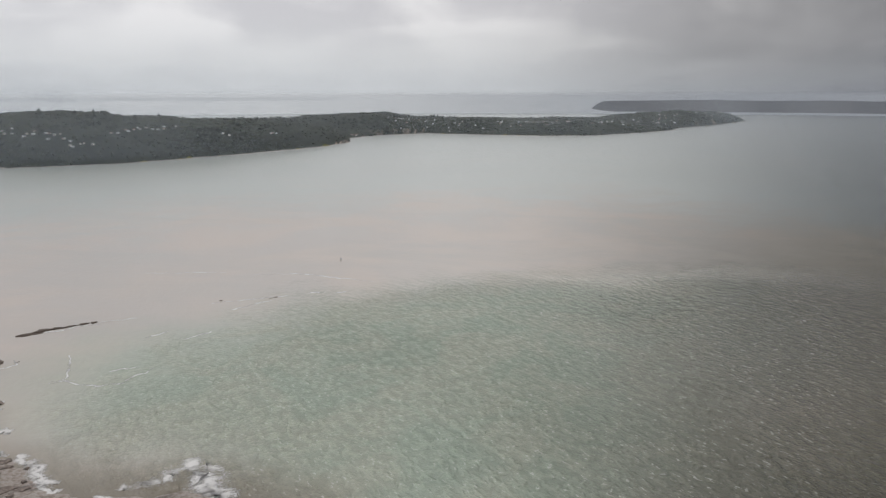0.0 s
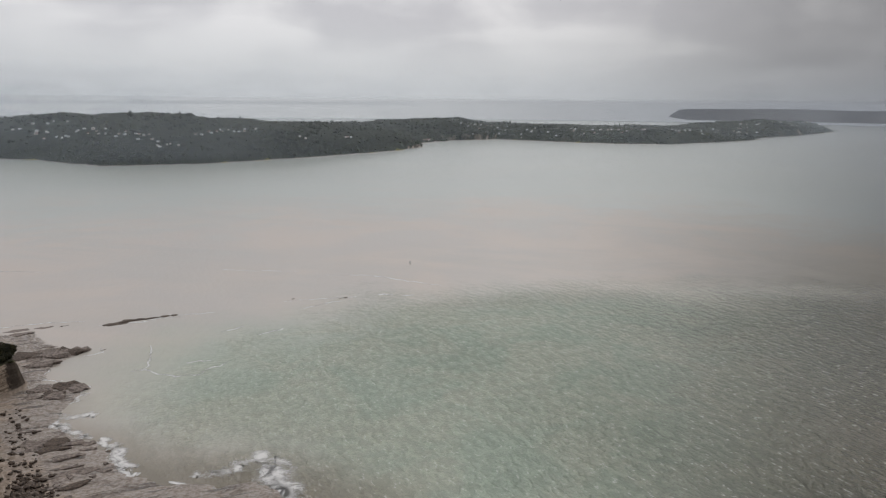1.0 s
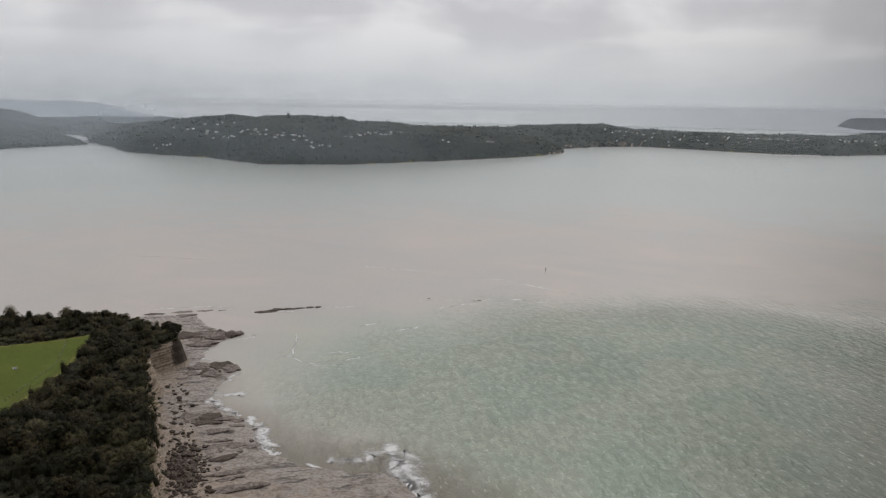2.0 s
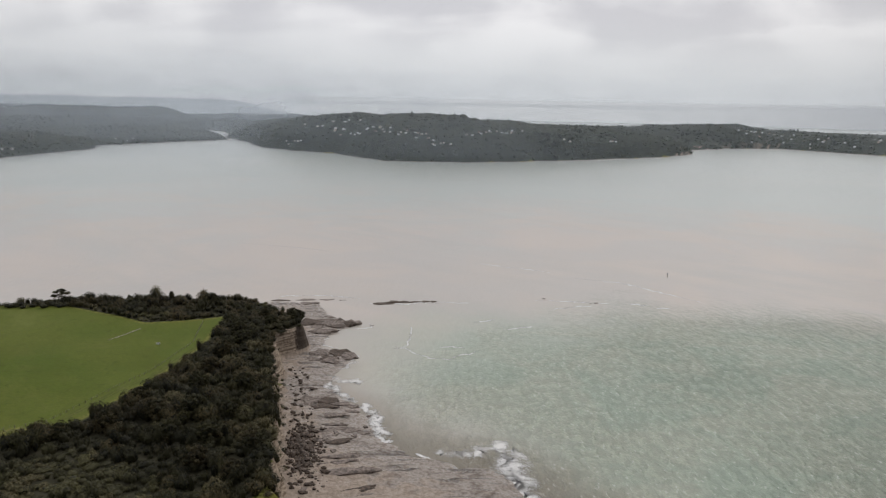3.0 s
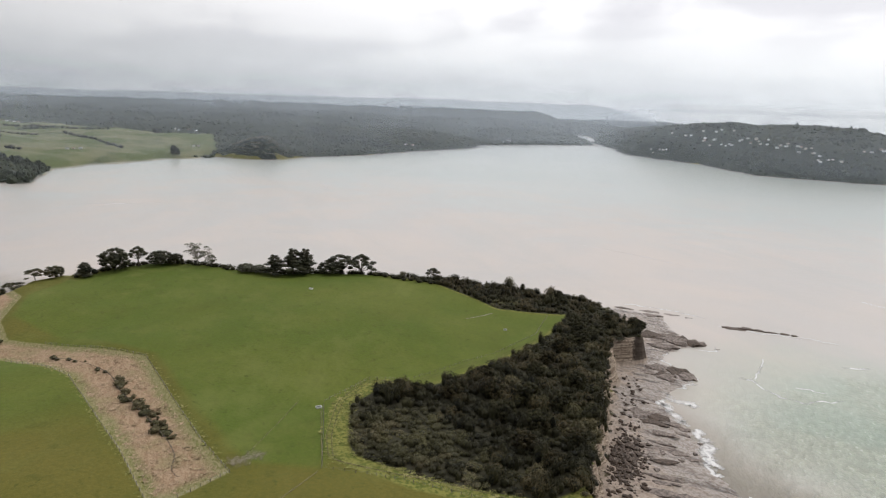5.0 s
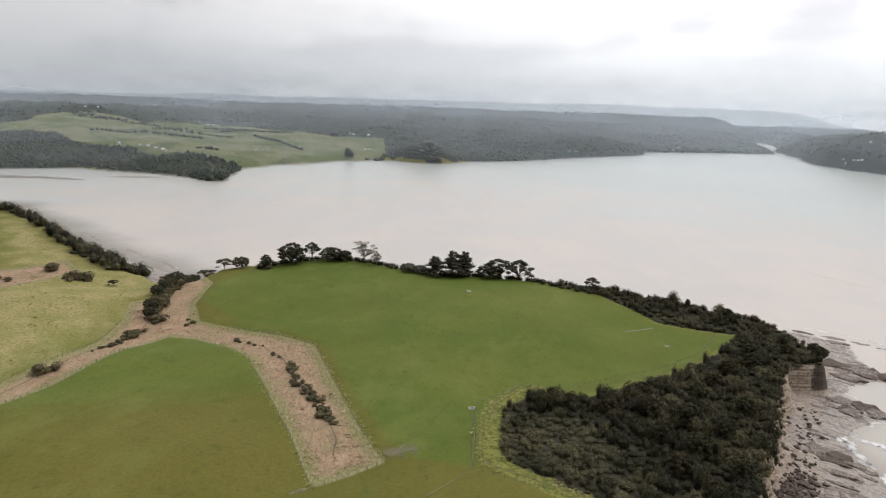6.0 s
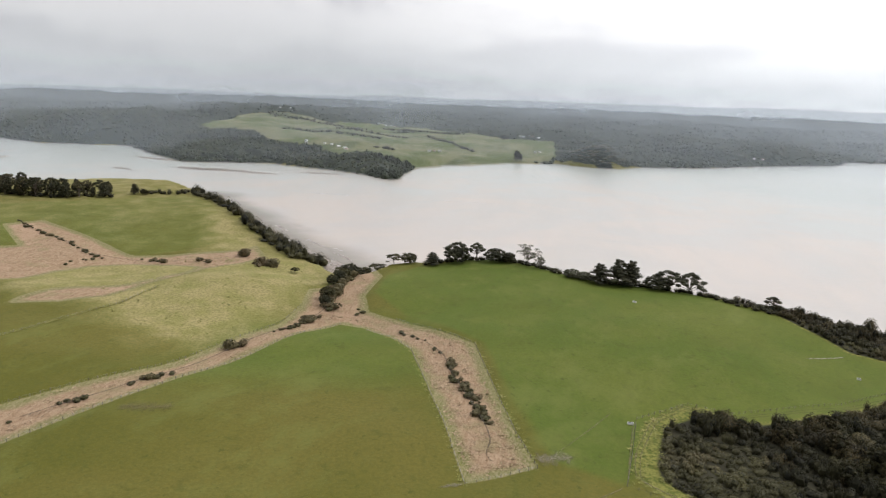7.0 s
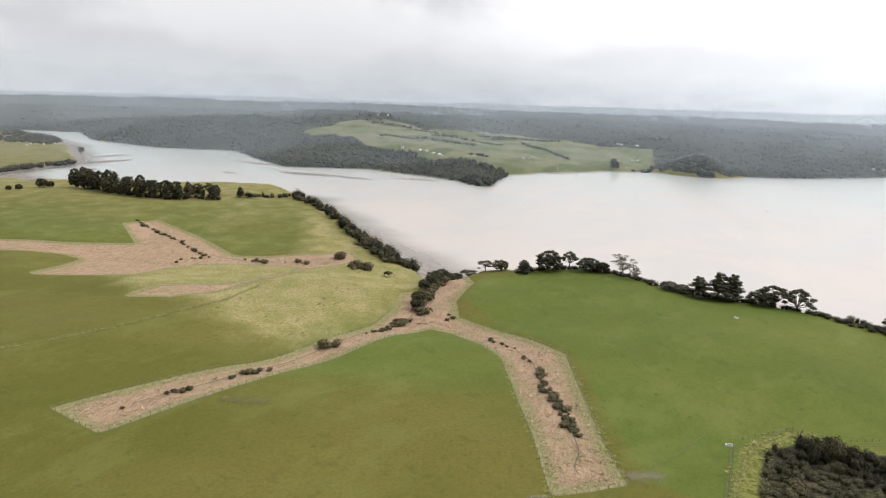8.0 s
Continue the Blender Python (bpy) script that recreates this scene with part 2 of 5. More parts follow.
# ---- regions of the plan ----
RUSH_EAST = [(-197, 56), (-192, 43), (-189, 31), (-229, 29), (-309, 23), (-337, 12), (-358, 0), (-366, 2), (-345, 36), (-318, 55), (-265, 54), (-221, 54)]
RUSH_MAIN = [(-366, -12), (-348, -30), (-306, -53), (-261, -80), (-231, -102), (-211, -118), (-226, -143), (-244, -129), (-264, -109), (-286, -87), (-324, -67), (-366, -44),
             (-393, -36), (-425, -33), (-432, -20), (-480, -10), (-500, 6), (-455, 14), (-410, 2), (-384, 4), (-369, 19), (-345, 36), (-337, 12), (-358, 0)]
RUSH_WEST = [(-495, -370), (-499, -339), (-502, -315), (-506, -292), (-517, -271), (-526, -250), (-577, -285), (-585, -281), (-597, -271), (-605, -265), (-592, -250), (-571, -222), (-543, -193), (-525, -176), (-518, -167),
             (-522, -142), (-532, -109), (-536, -92), (-552, -83), (-508, -70), (-490, -84), (-475, -104), (-448, -115), (-424, -130), (-386, -139), (-371, -159), (-367, -185), (-381, -183), (-400, -174),
             (-419, -147), (-438, -135), (-464, -117), (-479, -114), (-485, -132), (-491, -159), (-480, -184), (-461, -196), (-433, -203), (-418, -225), (-412, -246), (-409, -261), (-414, -265), (-437, -261), (-464, -260),
             (-473, -278), (-469, -295), (-462, -315), (-455, -360)]
DRY_TONGUE = [(-474, -112), (-484, -134), (-490, -158), (-479, -182), (-460, -194), (-434, -202), (-402, -180), (-419, -147), (-440, -134)]
DRY_HILL = [(-500, -146), (-530, -100), (-535, -81), (-507, -44), (-500, -14), (-430, -29), (-392, -37), (-353, -61), (-318, -82), (-345, -122), (-380, -150), (-402, -150), (-425, -140), (-446, -120), (-487, -112)]
BUSH_POINT = [(-271, 263), (-256, 240), (-238, 197), (-228, 164), (-224, 144), (-234, 130), (-223, 110), (-200, 98), (-190, 95), (-167, 107), (-153, 122), (-139, 138),
              (-140, 155), (-162, 180), (-182, 206), (-206, 232), (-228, 260), (-238, 274), (-234, 289), (-244, 300), (-258, 308), (-277, 316), (-301, 323), (-323, 316), (-345, 302), (-380, 262), (-404, 236), (-394, 222), (-358, 240), (-306, 246), (-296, 264), (-283, 289)]
FARM_WEST = [(-1726, -381), (-1938, -325), (-2080, -255), (-2010, -78), (-2190, 60), (-2160, 200), (-1900, 330), (-1780, 500), (-1600, 455), (-1500, 425), (-1440, 300), (-1380, 205), (-1325, 108),
             (-1360, 60), (-1390, -10), (-1352, -40), (-1440, -90), (-1500, -190), (-1590, -235), (-1608, -322)]
BIG_FIELD = [(-200, 62), (-265, 58), (-318, 58), (-350, 40), (-375, 22), (-415, 6), (-455, 16), (-480, 40), (-490, 92), (-430, 164), (-408, 212), (-358, 240), (-306, 246), (-294, 264), (-280, 290), (-266, 256), (-235, 196), (-222, 144), (-232, 130), (-186, 82)]
FAR_FIELD = [(-627, -440), (-653, -373), (-672, -310), (-703, -236), (-745, -187), (-709, -155), (-630, -130), (-589, -121), (-553, -120), (-536, -137), (-522, -164), (-528, -177), (-573, -223), (-606, -264), (-582, -287), (-528, -252), (-509, -293), (-501, -340), (-500, -430)]
BANK_FRINGE = [(-674, -146), (-608, -112), (-565, -92), (-527, -77), (-534, -109), (-545, -112), (-589, -118), (-630, -128)]
TRACK = [(-262, 248), (-243, 200), (-235, 164), (-231, 143), (-242, 129), (-229, 109), (-205, 93), (-190, 87), (-172, 101), (-153, 121), (-135, 136)]
DRAINS = [[(-295, 214), (-297, 226), (-300, 240)], [(-203, 62), (-214, 73), (-225, 84), (-238, 96)], [(-227, 100), (-186, 82)], [(-186, 82), (-178, 70), (-160, 40)]]
OPEN = [(-112, 235), (-160, 262), (-172, 325), (-120, 395), (-88, 465), (-10, 490), (94, 520), (158, 515), (400, 500), (1200, 420), (1200, -400), (70, -300), (30, 60)]
TEAL = [(-70, 205), (-105, 240), (-150, 246), (-186, 280), (-208, 330), (-206, 362), (-165, 398), (-120, 425), (-88, 465), (-10, 490), (110, 525), (260, 520), (255, 430), (195, 310), (150, 220), (100, 60), (40, 40), (-10, 150)]


def cover(px, py):
    """For the points: how far inside each kind of cover (minus: outside)."""
    rush = np.maximum(np.maximum(signed(px, py, RUSH_EAST), signed(px, py, RUSH_MAIN)), signed(px, py, RUSH_WEST))
    away = np.clip((-px - 420) * 0.06, -30, 22) - 22 - 8 * ease((px + 1000) / -60.0)          # paler, drier grass away from the headland
    dry = np.maximum(np.maximum(signed(px, py, DRY_HILL), away), np.maximum(signed(px, py, DRY_TONGUE) + 14, signed(px, py, BANK_FRINGE) + 8))
    bush = signed(px, py, BUSH_POINT)
    farm = signed(px, py, FARM_WEST)
    far = np.maximum(signed(px, py, COAST_WEST), signed(px, py, COAST_NECK))
    wood = np.where(far > 0, np.maximum(-farm, -60), -60)
    lush = np.maximum(signed(px, py, BIG_FIELD), np.minimum(signed(px, py, FAR_FIELD) + 4, 1.2))
    crest = 0.12 * np.minimum(np.minimum(-px - 262, px + 380), np.minimum(py + 84, 44 - py))      # greener top of the front paddock
    lush = np.maximum(lush, crest)
    return rush, dry, bush, wood, farm, lush


# ---- meshes ----
def mesh_of(name, verts, faces, material=None, smooth=False):
    """A mesh from arrays: corners (n, 3), and faces (m, 3 or 4)."""
    verts, faces = np.asarray(verts, np.float32), np.asarray(faces, np.int32)
    me = bpy.data.meshes.new(name)
    m, k = faces.shape
    me.vertices.add(len(verts))
    me.vertices.foreach_set("co", verts.ravel())
    me.loops.add(m * k)
    me.loops.foreach_set("vertex_index", faces.ravel())
    me.polygons.add(m)
    me.polygons.foreach_set("loop_start", np.arange(0, m * k, k, dtype=np.int32))
    me.polygons.foreach_set("use_smooth", np.full(m, smooth))
    me.update(calc_edges=True)
    if material:
        me.materials.append(material)
    return me


def part(name, bm, material, parent, label=""):
    """Links a bmesh or a mesh as one object under a thing or a part."""
    if isinstance(bm, bmesh.types.BMesh):
        me = bpy.data.meshes.new(name)
        bm.to_mesh(me)
        bm.free()
        me.materials.append(material)
    else:
        me = bm
    ob = new(name, me)
    ob.parent = parent
    return tagged(ob, label) if label else ob


def sheet(xs, ys):
    """A net of corners over the plan, and its faces."""
    gx, gy = np.meshgrid(xs, ys)
    n, m = len(xs), len(ys)
    i = (np.arange(m - 1)[:, None] * n + np.arange(n - 1)[None]).ravel()
    return gx.ravel(), gy.ravel(), np.stack([i, i + 1, i + n + 1, i + n], 1)


def steps(*legs):
    """Lines of a net: (from, to, spacing) leg after leg."""
    out = []
    for a, b, d in legs:
        out.append(np.linspace(a, b, max(int(round((b - a) / d)), 1), endpoint=False))
    return np.concatenate(out + [[legs[-1][1]]])


def height_at(x, y):
    return float(land(np.array([float(x)]), np.array([float(y)]))[0])


# ---- materials ----
def ground_paint():
    m, nt, p, pos = paint("ground")
    z = nt.nodes.new("ShaderNodeSeparateXYZ")
    nt.links.new(pos, z.inputs[0])
    nrm = nt.nodes.new("ShaderNodeSeparateXYZ")
    nt.links.new(nt.nodes.new("ShaderNodeNewGeometry").outputs["True Normal"], nrm.inputs[0])
    wide, mid, small = noise_node(nt, pos, 0.012, 4), noise_node(nt, pos, 0.06, 4), noise_node(nt, pos, 0.7, 5)
    tuft = noise_node(nt, pos, 2.4, 3)
    grass = mix(nt, band(nt, wide, 0.35, 0.65), (0.098, 0.094, 0.011), (0.131, 0.113, 0.021))
    lush = mix(nt, band(nt, wide, 0.35, 0.65), (0.079, 0.114, 0.013), (0.106, 0.129, 0.018))
    grass = mix(nt, band(nt, math_node(nt, "ADD", attr(nt, "lush"), math_node(nt, "MULTIPLY", mid, 4.0)), 0.0, 6.0), grass, lush)
    grass = mix(nt, band(nt, mid, 0.50, 0.74, 0.0, 0.3), grass, (0.146, 0.146, 0.034))
    grass = mix(nt, band(nt, noise_node(nt, pos, 0.14, 5, 0.7, 0.5), 0.54, 0.70, 0.0, 0.5), grass, (0.064, 0.074, 0.011))
    grass = mix(nt, band(nt, small, 0.3, 0.7, 0.0, 0.35), grass, (0.052, 0.066, 0.012))
    grass = mix(nt, band(nt, tuft, 0.52, 0.72, 0.0, 0.36), grass, (0.16, 0.16, 0.05))
    # grazed lanes, paler seed heads and darker clover in broad uneven drifts
    drifts = noise_node(nt, stretch(nt, pos, (0.6, 1.0, 1.0), 0.5), 0.030, 6, 0.66, 0.15)
    grass = mix(nt, band(nt, drifts, 0.50, 0.68, 0.0, 0.40), grass, (0.150, 0.164, 0.042))
    grass = mix(nt, band(nt, drifts, 0.47, 0.33, 0.0, 0.35), grass, (0.074, 0.088, 0.012))
    clover = noise_node(nt, pos, 0.32, 4, 0.7, 0.4)
    grass = mix(nt, band(nt, clover, 0.60, 0.70, 0.0, 0.55), grass, (0.046, 0.062, 0.010))
    # dry grass of the hill and the verges
    dry = mix(nt, band(nt, mid, 0.35, 0.65), (0.255, 0.232, 0.080), (0.350, 0.290, 0.135))
    dry = mix(nt, band(nt, small, 0.35, 0.7, 0.0, 0.6), dry, (0.10, 0.105, 0.028))
    wobble = math_node(nt, "MULTIPLY", math_node(nt, "SUBTRACT", mid, 0.5), 10.0)
    d_dry = math_node(nt, "ADD", attr(nt, "dry"), wobble)
    col = mix(nt, band(nt, math_node(nt, "ADD", d_dry, math_node(nt, "MULTIPLY", wobble, 1.6)), -20.0, 16.0, 0.0, 0.85), grass, dry)
    # tan rushes of the wet hollows, combed in rows
    comb = noise_node(nt, stretch(nt, pos, (0.3, 1.0, 1.0), 0.2), 0.7, 3, 0.6, 0.6)
    rush = mix(nt, band(nt, comb, 0.35, 0.65), (0.275, 0.182, 0.110), (0.365, 0.262, 0.168))
    rush = mix(nt, band(nt, mid, 0.50, 0.66, 0.0, 0.6), rush, (0.235, 0.200, 0.100))
    rush = mix(nt, band(nt, noise_node(nt, pos, 0.035, 4, 0.6, 0.8), 0.50, 0.62, 0.0, 0.5), rush, (0.40, 0.275, 0.185))
    rush = mix(nt, band(nt, small, 0.56, 0.76, 0.0, 0.75), rush, (0.085, 0.062, 0.038))
    edge = math_node(nt, "ADD", attr(nt, "rush"), math_node(nt, "MULTIPLY", math_node(nt, "SUBTRACT", small, 0.5), 1.6))
    verge = mix(nt, band(nt, noise_node(nt, stretch(nt, pos, (0.4, 1.0, 1.0), 0.2), 1.3, 4, 0.65, 0.6), 0.38, 0.62), (0.150, 0.150, 0.050), (0.260, 0.222, 0.118))
    col = mix(nt, band(nt, edge, -0.4, 0.4), col, verge)
    col = mix(nt, band(nt, math_node(nt, "ADD", edge, math_node(nt, "MULTIPLY", wobble, 0.9)), 2.2, 7.0), col, rush)
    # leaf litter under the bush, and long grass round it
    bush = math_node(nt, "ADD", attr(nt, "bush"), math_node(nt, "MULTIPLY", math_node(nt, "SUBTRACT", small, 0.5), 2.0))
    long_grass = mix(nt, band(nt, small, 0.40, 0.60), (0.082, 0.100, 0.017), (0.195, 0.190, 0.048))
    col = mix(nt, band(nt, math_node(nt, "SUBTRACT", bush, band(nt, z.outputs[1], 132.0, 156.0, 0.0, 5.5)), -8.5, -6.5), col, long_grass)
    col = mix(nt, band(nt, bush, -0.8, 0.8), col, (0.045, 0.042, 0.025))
    # far woods
    wood = mix(nt, band(nt, mid, 0.35, 0.65), (0.012, 0.018, 0.009), (0.026, 0.032, 0.016))
    pasture = mix(nt, band(nt, wide, 0.4, 0.6), (0.085, 0.105, 0.034), (0.150, 0.150, 0.075))
    pasture = mix(nt, band(nt, noise_node(nt, stretch(nt, pos, (0.4, 1, 1), 0.4), 0.011, 5, 0.6, 0.8), 0.52, 0.64, 0.0, 0.75), pasture, (0.062, 0.080, 0.034))
    col = mix(nt, band(nt, attr(nt, "farm"), -3.0, 3.0), col, pasture)
    far = attr(nt, "wood")
    col = mix(nt, band(nt, math_node(nt, "ADD", far, math_node(nt, "MULTIPLY", wobble, 3.0)), -2.0, 2.0), col, wood)
    # bare shore: silt and rock below, bedded cliff above
    beds = noise_node(nt, stretch(nt, pos, (0.05, 0.05, 1.4)), 1.0, 5, 0.65)
    cliff = mix(nt, band(nt, beds, 0.38, 0.62), (0.19, 0.14, 0.10), (0.50, 0.41, 0.32))
    cliff = mix(nt, band(nt, small, 0.45, 0.7, 0.0, 0.6), cliff, (0.10, 0.075, 0.055))
    shelf = noise_node(nt, stretch(nt, pos, (0.16, 1.0, 1.0), -0.64), 0.30, 6, 0.6, 0.4)
    rock = mix(nt, band(nt, shelf, 0.50, 0.66), (0.300, 0.256, 0.218), (0.070, 0.055, 0.044))
    rock = mix(nt, band(nt, small, 0.45, 0.75, 0.0, 0.6), rock, (0.16, 0.122, 0.098))
    rock = mix(nt, band(nt, noise_node(nt, pos, 0.09, 5, 0.65, 0.6), 0.52, 0.66, 0.0, 0.75), rock, (0.115, 0.085, 0.068))
    # shade on the face at the cliff's tip, painted as a dark patch
    cliff = mix(nt, band(nt, math_node(nt, "ADD", attr(nt, "tip_shade"), math_node(nt, "MULTIPLY", math_node(nt, "SUBTRACT", small, 0.5), 0.6)), 0.35, 0.6, 0.0, 0.9), cliff, (0.052, 0.040, 0.032))
    rock = mix(nt, band(nt, z.outputs[0], -880.0, -960.0, 0.0, 0.8), rock, (0.120, 0.100, 0.084))
    sand = mix(nt, band(nt, small, 0.35, 0.65), (0.400, 0.325, 0.262), (0.300, 0.240, 0.190))
    upper = math_node(nt, "ADD", z.outputs[2], math_node(nt, "MULTIPLY", math_node(nt, "SUBTRACT", noise_node(nt, pos, 0.12, 5, 0.65, 0.5), 0.5), 2.4))
    rock = mix(nt, math_node(nt, "MULTIPLY", band(nt, upper, 1.5, 2.3, 0.0, 0.85), band(nt, z.outputs[0], -420.0, -380.0)), rock, sand)
    steep = band(nt, nrm.outputs[2], 0.55, 0.82, 1.0, 0.0)
    top = attr(nt, "strand")
    low = band(nt, math_node(nt, "SUBTRACT", z.outputs[2], top), -0.5, 0.5, 1.0, 0.0)
    bare = math_node(nt, "MAXIMUM", low, math_node(nt, "MULTIPLY", steep, band(nt, attr(nt, "bank"), 0.2, 0.6)))
    shore = mix(nt, low, cliff, rock)
    col = mix(nt, bare, col, shore)
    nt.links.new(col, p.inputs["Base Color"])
    wet = math_node(nt, "MULTIPLY", math_node(nt, "MULTIPLY", band(nt, z.outputs[2], 0.8, 3.4, 1.0, 0.0), band(nt, small, 0.40, 0.62, 1.0, 0.35)), 0.66)
    nt.links.new(math_node(nt, "SUBTRACT", 0.95, wet), p.inputs["Roughness"])
    nt.links.new(band(nt, wet, 0.0, 0.5, 0.2, 0.6), p.inputs["Specular IOR Level"])
    rough = math_node(nt, "ADD", small, math_node(nt, "MULTIPLY", math_node(nt, "ADD", tuft, shelf), 0.6))
    nt.links.new(bumped(nt, rough, band(nt, math_node(nt, "MAXIMUM", bare, band(nt, attr(nt, "rush"), 0.0, 3.0)), 0.0, 1.0, 0.25, 0.9), 0.6), p.inputs["Normal"])
    return m


def water_paint():
    m, nt, p, pos = paint("water", 0.12)
    p.inputs["IOR"].default_value = 1.33
    teal, mud = attr(nt, "teal"), attr(nt, "mud")
    wide = noise_node(nt, pos, 0.006, 5, 0.6, 0.5)
    mid = noise_node(nt, pos, 0.022, 5, 0.6, 0.8)
    streak = noise_node(nt, stretch(nt, pos, (0.22, 1.0, 1.0), 0.25), 0.012, 5, 0.6, 0.6)
    drift = math_node(nt, "ADD", math_node(nt, "MULTIPLY", math_node(nt, "SUBTRACT", wide, 0.5), 150.0), math_node(nt, "MULTIPLY", math_node(nt, "SUBTRACT", mid, 0.5), 110.0))
    t = band(nt, math_node(nt, "ADD", teal, math_node(nt, "MULTIPLY", drift, 0.65)), -55.0, 55.0)
    silt = mix(nt, band(nt, wide, 0.38, 0.62), (0.470, 0.410, 0.358), (0.432, 0.398, 0.362))
    silt = mix(nt, band(nt, streak, 0.45, 0.7, 0.0, 0.45), silt, (0.390, 0.380, 0.348))
    # the dimness towards the east is painted into silt and sea, by bearing
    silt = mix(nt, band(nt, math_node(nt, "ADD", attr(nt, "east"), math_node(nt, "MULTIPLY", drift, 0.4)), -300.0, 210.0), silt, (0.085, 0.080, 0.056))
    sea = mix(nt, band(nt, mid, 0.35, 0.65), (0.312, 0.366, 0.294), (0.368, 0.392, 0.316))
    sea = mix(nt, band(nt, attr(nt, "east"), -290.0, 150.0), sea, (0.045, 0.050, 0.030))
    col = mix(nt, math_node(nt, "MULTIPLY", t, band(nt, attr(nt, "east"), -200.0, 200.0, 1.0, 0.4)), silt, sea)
    # far water painted paler as if mirroring sky, and dimmed again by bearing
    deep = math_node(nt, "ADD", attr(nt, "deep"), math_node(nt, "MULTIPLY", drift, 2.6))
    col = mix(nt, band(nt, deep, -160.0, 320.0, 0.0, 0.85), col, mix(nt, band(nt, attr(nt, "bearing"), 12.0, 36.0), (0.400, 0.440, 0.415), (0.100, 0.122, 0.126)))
    col = mix(nt, band(nt, math_node(nt, "ADD", mud, math_node(nt, "MULTIPLY", drift, 0.25)), -28.0, 24.0, 0.0, 0.9), col, (0.170, 0.145, 0.104))
    # wind waves on the open side, a sheen where the water lies sheltered
    run = stretch(nt, pos, (0.52, 1.0, 1.0), 1.06)
    swell = noise_node(nt, run, 0.27, 3, 0.5, 0.3)
    chop = noise_node(nt, stretch(nt, pos, (0.65, 1.0, 1.0), 0.75), 0.75, 3, 0.55, 0.3)
    h = math_node(nt, "ADD", math_node(nt, "MULTIPLY", swell, 2.8), math_node(nt, "MULTIPLY", chop, 1.3))
    o = band(nt, math_node(nt, "ADD", attr(nt, "open"), math_node(nt, "MULTIPLY", drift, 0.9)), -70.0, 60.0)
    gust = band(nt, noise_node(nt, pos, 0.005, 4), 0.35, 0.65, 0.7, 1.15)
    # light on crests, shade in troughs and white glints are painted into the colour
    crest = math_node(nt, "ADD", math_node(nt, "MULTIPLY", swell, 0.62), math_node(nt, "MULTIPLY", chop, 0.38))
    wave_shade = mix(nt, band(nt, crest, 0.43, 0.58), (0.90, 0.91, 0.91), (1.10, 1.10, 1.09))
    col = mix(nt, math_node(nt, "MULTIPLY", o, gust), col, mix(nt, 1.0, col, wave_shade, "MULTIPLY"))
    glint = noise_node(nt, stretch(nt, pos, (0.55, 1.0, 1.0), 1.02), 0.62, 2, 0.5, 0.2)
    glint = math_node(nt, "MULTIPLY", band(nt, glint, 0.58, 0.66), band(nt, crest, 0.48, 0.56))
    col = mix(nt, math_node(nt, "MULTIPLY", math_node(nt, "MULTIPLY", glint, o), band(nt, t, 0.0, 1.0, 0.14, 0.36)), col, (0.66, 0.66, 0.62))
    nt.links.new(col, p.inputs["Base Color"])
    power = math_node(nt, "MULTIPLY", band(nt, o, 0.0, 1.0, 0.06, 1.0), gust)
    nt.links.new(bumped(nt, h, power, 1.0), p.inputs["Normal"])
    nt.links.new(band(nt, o, 0.0, 1.0, 0.26, 0.04), p.inputs["Roughness"])
    return m


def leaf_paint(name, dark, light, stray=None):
    """Foliage: each tuft and each crown ("tone") has its own depth of colour; tone 0 paints the shade inside."""
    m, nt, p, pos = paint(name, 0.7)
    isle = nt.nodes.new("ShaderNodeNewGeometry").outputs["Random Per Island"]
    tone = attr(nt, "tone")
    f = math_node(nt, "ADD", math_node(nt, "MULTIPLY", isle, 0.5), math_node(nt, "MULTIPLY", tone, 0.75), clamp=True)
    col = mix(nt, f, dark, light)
    drift = math_node(nt, "ADD", noise_node(nt, pos, 0.05, 3), math_node(nt, "MULTIPLY", math_node(nt, "SUBTRACT", tone, 0.4), 0.25))
    col = mix(nt, band(nt, drift, 0.52, 0.62, 0.0, 0.7), col, mix(nt, f, dark, stray or light))
    nt.links.new(col, p.inputs["Base Color"])
    p.inputs["Specular IOR Level"].default_value = 0.25
    return m


def plain_paint(name, a, b, scale=3.0, rough=0.8):
    m, nt, p, pos = paint(name, rough)
    n = noise_node(nt, pos, scale, 5, 0.6)
    nt.links.new(mix(nt, band(nt, n, 0.35, 0.65), a, b), p.inputs["Base Color"])
    nt.links.new(bumped(nt, n, 0.5, 0.05), p.inputs["Normal"])
    return m


def foam_paint():
    m, nt, p, pos = paint("foam", 0.6)
    p.inputs["Base Color"].default_value = (0.72, 0.71, 0.69, 1)
    lace = noise_node(nt, pos, 0.75, 6, 0.75, 1.6)
    rim = attr(nt, "rim")
    a = band(nt, math_node(nt, "ADD", lace, math_node(nt, "MULTIPLY", rim, 0.5)), 0.52, 0.84, 0.0, 0.9)
    a = math_node(nt, "MULTIPLY", a, band(nt, noise_node(nt, pos, 0.11, 3, 0.6), 0.34, 0.56, 0.25, 1.0))
    nt.links.new(a, p.inputs["Alpha"])
    return m


def worn_paint(name, a, b, cover):
    """Trodden ground that lets the grass show through at its ragged rim."""
    m, nt, p, pos = paint(name, 0.95)
    n = noise_node(nt, pos, 0.8, 4, 0.65)
    nt.links.new(mix(nt, n, a, b), p.inputs["Base Color"])
    worn = math_node(nt, "ADD", n, math_node(nt, "MULTIPLY", attr(nt, "rim"), 0.7))
    nt.links.new(band(nt, worn, 0.35, 0.85, 0.0, cover), p.inputs["Alpha"])
    return m


